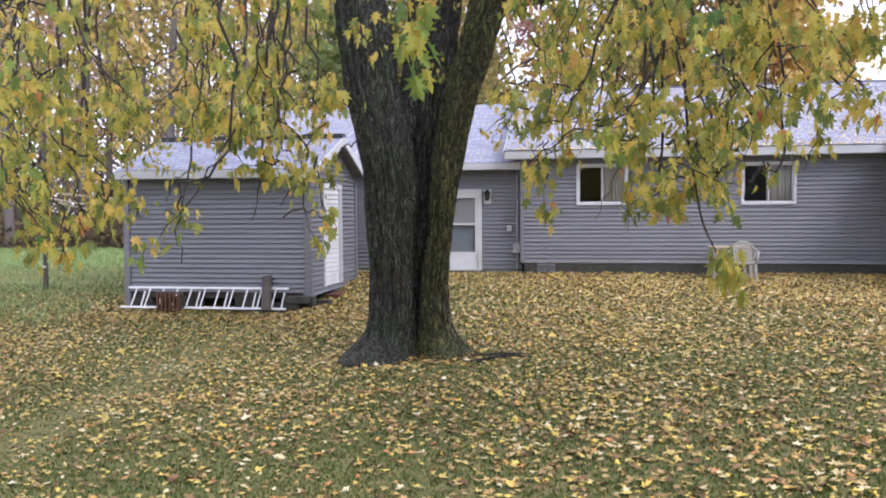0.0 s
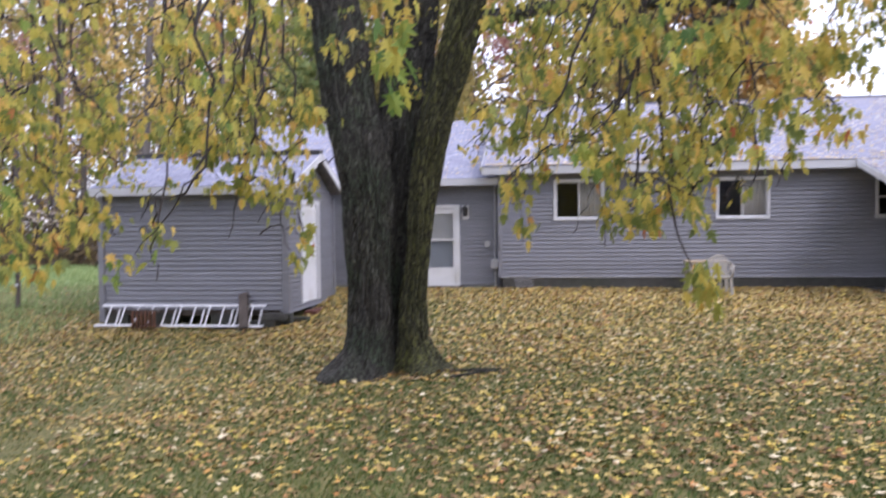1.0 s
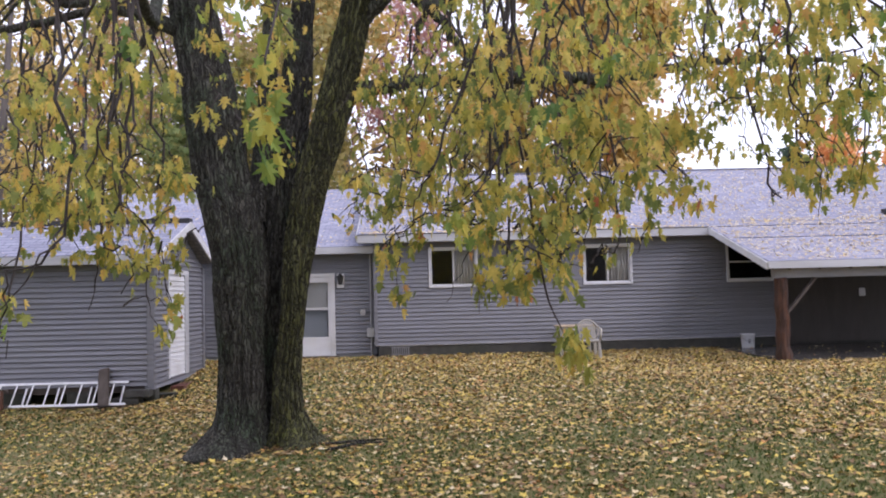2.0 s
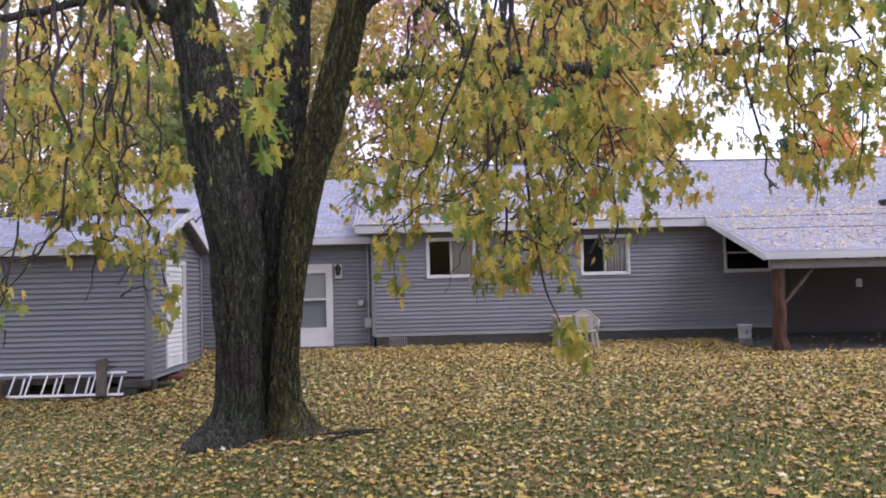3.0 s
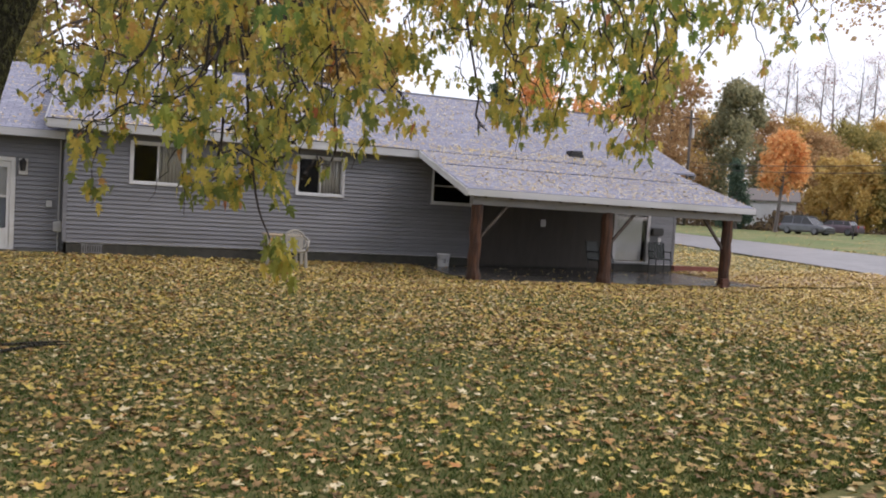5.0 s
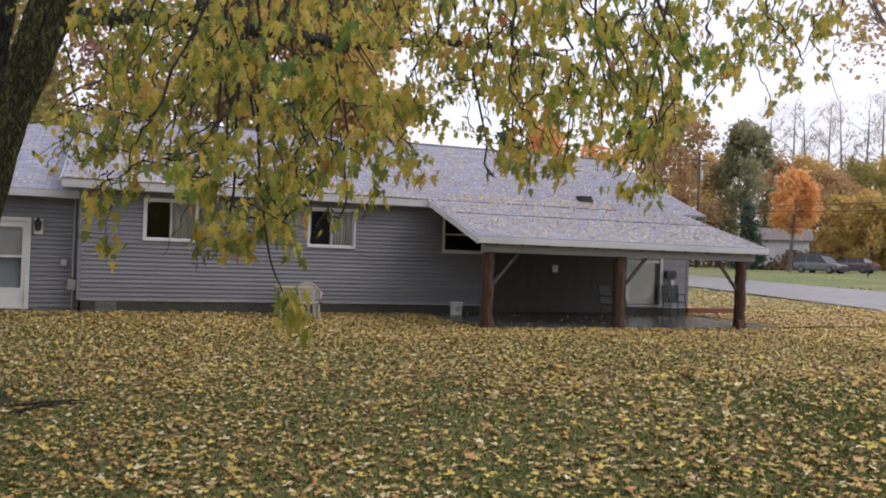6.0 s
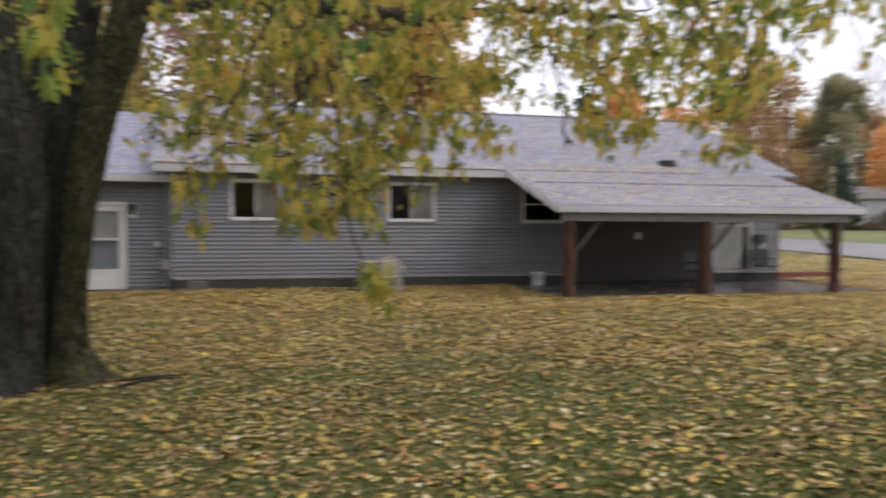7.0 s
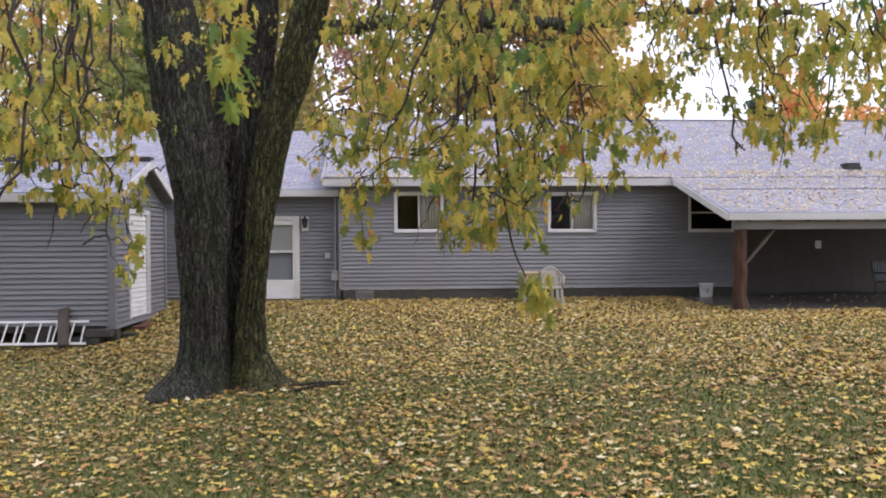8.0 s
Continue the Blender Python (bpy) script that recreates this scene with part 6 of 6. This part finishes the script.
# ---- fallen leaves and grass ----
def fallen_leaves():
    rng = np.random.default_rng(21)
    V, T, base = [], [], 0

    def field(n, xr, yr, detail, size, keep):
        nonlocal base
        x = rng.uniform(*xr, n)
        y = rng.uniform(*yr, n)
        k = rng.random(n) < keep(x, y)
        inside = (x > -9.4) & (x < -5.35) & (y > 15.65) & (y < 19.15)
        inside |= (x > -9.3) & (x < 15.1) & (y > 19.95)
        inside |= (np.hypot(x + 2.66, y - 11.4) < 0.42) | (np.hypot(x + 2.03, y - 11.45) < 0.34)
        inside |= (x > 7.0) & (x < 15.1) & (y > 16.0) & (rng.random(n) < 0.93)
        inside |= (x > 15.4) & (x < 23.2) & (y > 16.1) & (y < 19.4) & (rng.random(n) < 0.6)
        road_x = 23.3 + (y - 20.3) * 0.2986
        inside |= (x > road_x) & (x < road_x + 7.5)
        k &= ~inside
        x, y = x[k], y[k]
        n = len(x)
        z = ground_height(x, y) + rng.uniform(0.008, 0.04, n)
        z += np.where((x > 14.8) & (x < 23.6) & (y > 15.8) & (y < 19.9), 0.055, 0.0) + np.where(x > road_x[k] + 7.5, 0.045, 0.0)
        a = rng.uniform(0, 2 * np.pi, n)
        tip = np.stack([np.cos(a), np.sin(a), rng.normal(0, 0.16, n)], 1)
        face = np.stack([rng.normal(0, 0.26, n), rng.normal(0, 0.26, n), np.ones(n)], 1)
        s = rng.uniform(*size, n) * np.where(rng.random(n) < 0.12, 1.35, 1.0)
        v, t = scatter_leaves(np.stack([x, y, z], 1), tip, face, s, detail, rng)
        V.append(v)
        T.append(t + base)
        base += len(v)

    def patch(x, y):
        return np.clip(0.62 + 0.38 * np.sin(0.9 * x + 0.6 * y) * np.sin(0.55 * y - 0.4 * x + 1.0), 0.42, 1)

    def yard(x, y):
        f = patch(x, y) * np.where(x < -10, np.clip(1 - (-10 - x) / 4, 0.05, 1), 1) * np.where((x < -9.5) & (y > 17), 0.15, 1)
        f = f * (0.97 + 0.35 * np.clip((x - 2) / 8, 0, 1))
        # thinner near left: darker ground there stands for shade under the crown
        return f * np.interp(y, (4, 7, 10, 14, 18), (0.44, 0.52, 0.8, 1.1, 1.3)) * np.interp(x, (-4, 3), (0.62, 1.0)) ** np.interp(y, (9, 14), (1.0, 0.3))

    field(50000, (-8, 11), (4.0, 9.5), 1, (0.045, 0.1), yard)
    field(84000, (-14, 17), (9.0, 15.0), 1, (0.045, 0.088), yard)
    field(105000, (-16, 22), (14.5, 20.5), 0, (0.045, 0.085), yard)
    field(16000, (30, 80), (22, 80), 0, (0.07, 0.13), lambda x, y: 0.22 + 0 * x)
    field(2600, (-4.2, -0.6), (9.8, 11.8), 1, (0.06, 0.11), lambda x, y: 0.75 * np.exp(-((x + 2.4) / 0.95) ** 2 - ((y - 10.95) / 0.5) ** 2))
    field(26000, (-9, 10), (-2.3, 4.1), 0, (0.05, 0.1), lambda x, y: 0.5 + 0 * x)
    gold = len(V)
    start = base
    field(40000, (12.0, 25), (10, 30), 0, (0.06, 0.11), lambda x, y: np.clip((x + y * 0.25 - 16.5) / 3.0, 0, 0.95) * np.where(y > 21.5, 0.42, 1.0))
    field(8000, (17, 35), (28, 60), 0, (0.09, 0.16), lambda x, y: 0.7 + 0 * x)
    gv, gt = np.concatenate(V[gold:]), np.concatenate(T[gold:]) - start
    tagged(fast_mesh("golden_leaves", gv, gt, M_GOLD), "golden fallen leaves between porch and road", "leaves", kind="stuff")
    V, T = V[:gold], T[:gold]
    leaves = fast_mesh("fallen_leaves", np.concatenate(V), np.concatenate(T), M_FALLEN)
    tagged(leaves, "fallen yellow, tan and brown maple leaves over the lawn", "leaves", kind="stuff")


def roof_leaves():
    rng = np.random.default_rng(8)
    V, T, base = [], [], 0
    for n, xr, f0, f1, p0, p1 in ((6500, (-1.7, 15.4), 0, 1, (EY, EZ), (RIDGE_Y, RIDGE_Z)), (3400, (6.8, 14.4), 0, 1, (15.8, 2.0), (19.6, 2.99)), (420, (-1.7, 6.8), 0, 0.03, (EY, EZ), (RIDGE_Y, RIDGE_Z)),
                                  (900, (-9.4, -1.8), 0, 1, (20.0, 2.74), (25.0, 4.84)), (380, (7.2, 12.5), 0.02, 0.1, (EY, EZ), (RIDGE_Y, RIDGE_Z)), (60, (-9.35, -5.2), 0, 1, (15.4, 2.41), (17.3, 3.19))):
        x = rng.uniform(*xr, n)
        f = rng.uniform(f0, f1, n)
        y = p0[0] + (p1[0] - p0[0]) * f
        z = p0[1] + (p1[1] - p0[1]) * f + 0.015
        a = rng.uniform(0, 2 * np.pi, n)
        sl = (p1[1] - p0[1]) / (p1[0] - p0[0])
        tip = np.stack([np.cos(a), np.sin(a), sl * np.sin(a)], 1)
        face = np.stack([rng.normal(0, 0.15, n), -sl + rng.normal(0, 0.15, n), np.ones(n)], 1)
        v, t = scatter_leaves(np.stack([x, y, z], 1), tip, face, rng.uniform(0.04, 0.085, n), 0, rng)
        V.append(v)
        T.append(t + base)
        base += len(v)
    tagged(fast_mesh("roof_leaves", np.concatenate(V), np.concatenate(T), M_ROOFLEAF), "yellow and tan leaves lying on the shingle roofs", "leaves", kind="stuff")


def grass():
    rng = np.random.default_rng(3)
    n = 230000
    y = 4.0 + 14 * rng.random(n) ** 1.5
    x = rng.uniform(-1, 1.3, n) * (2.0 + y * 0.95)
    k = ~((x > -9.4) & (x < -5.3) & (y > 15.5)) & (np.hypot(x + 2.36, y - 11.4) > 0.9)
    x, y = x[k], y[k]
    n = len(x)
    h = rng.uniform(0.022, 0.055, n)
    w = rng.uniform(0.004, 0.009, n) * (1 + y / 9)
    a = rng.uniform(0, 2 * np.pi, n)
    z = ground_height(x, y) - 0.005
    b = np.stack([x, y, z], 1)
    s = np.stack([np.cos(a), np.sin(a), 0 * a], 1) * w[:, None]
    tipv = b + np.stack([rng.normal(0, 0.5, n) * h, rng.normal(0, 0.5, n) * h, h], 1)
    V = np.stack([b - s, b + s, tipv], 1).reshape(-1, 3)
    tagged(fast_mesh("grass", V, np.arange(3 * n).reshape(-1, 3), M_GRASS), "short damp green lawn grass", "grass", kind="stuff")


def meadow_grass():
    rng = np.random.default_rng(13)
    n = 45000
    x, y = rng.uniform(-30, -10.0, n), rng.uniform(14, 33, n)
    h = rng.uniform(0.06, 0.17, n)
    w = rng.uniform(0.008, 0.018, n)
    a = rng.uniform(0, 2 * np.pi, n)
    b = np.stack([x, y, ground_height(x, y) + np.where(y > 19, 0.035, 0.0)], 1)
    s = np.stack([np.cos(a), np.sin(a), 0 * a], 1) * w[:, None]
    tipv = b + np.stack([rng.normal(0, 0.5, n) * h, rng.normal(0, 0.5, n) * h, h], 1)
    V = np.stack([b - s, b + s, tipv], 1).reshape(-1, 3)
    tagged(fast_mesh("meadow_grass", V, np.arange(3 * n).reshape(-1, 3), M_MEADOW_GRASS), "taller bright green meadow grass", "grass", kind="stuff")


meadow_grass()
fallen_leaves()
roof_leaves()
grass()
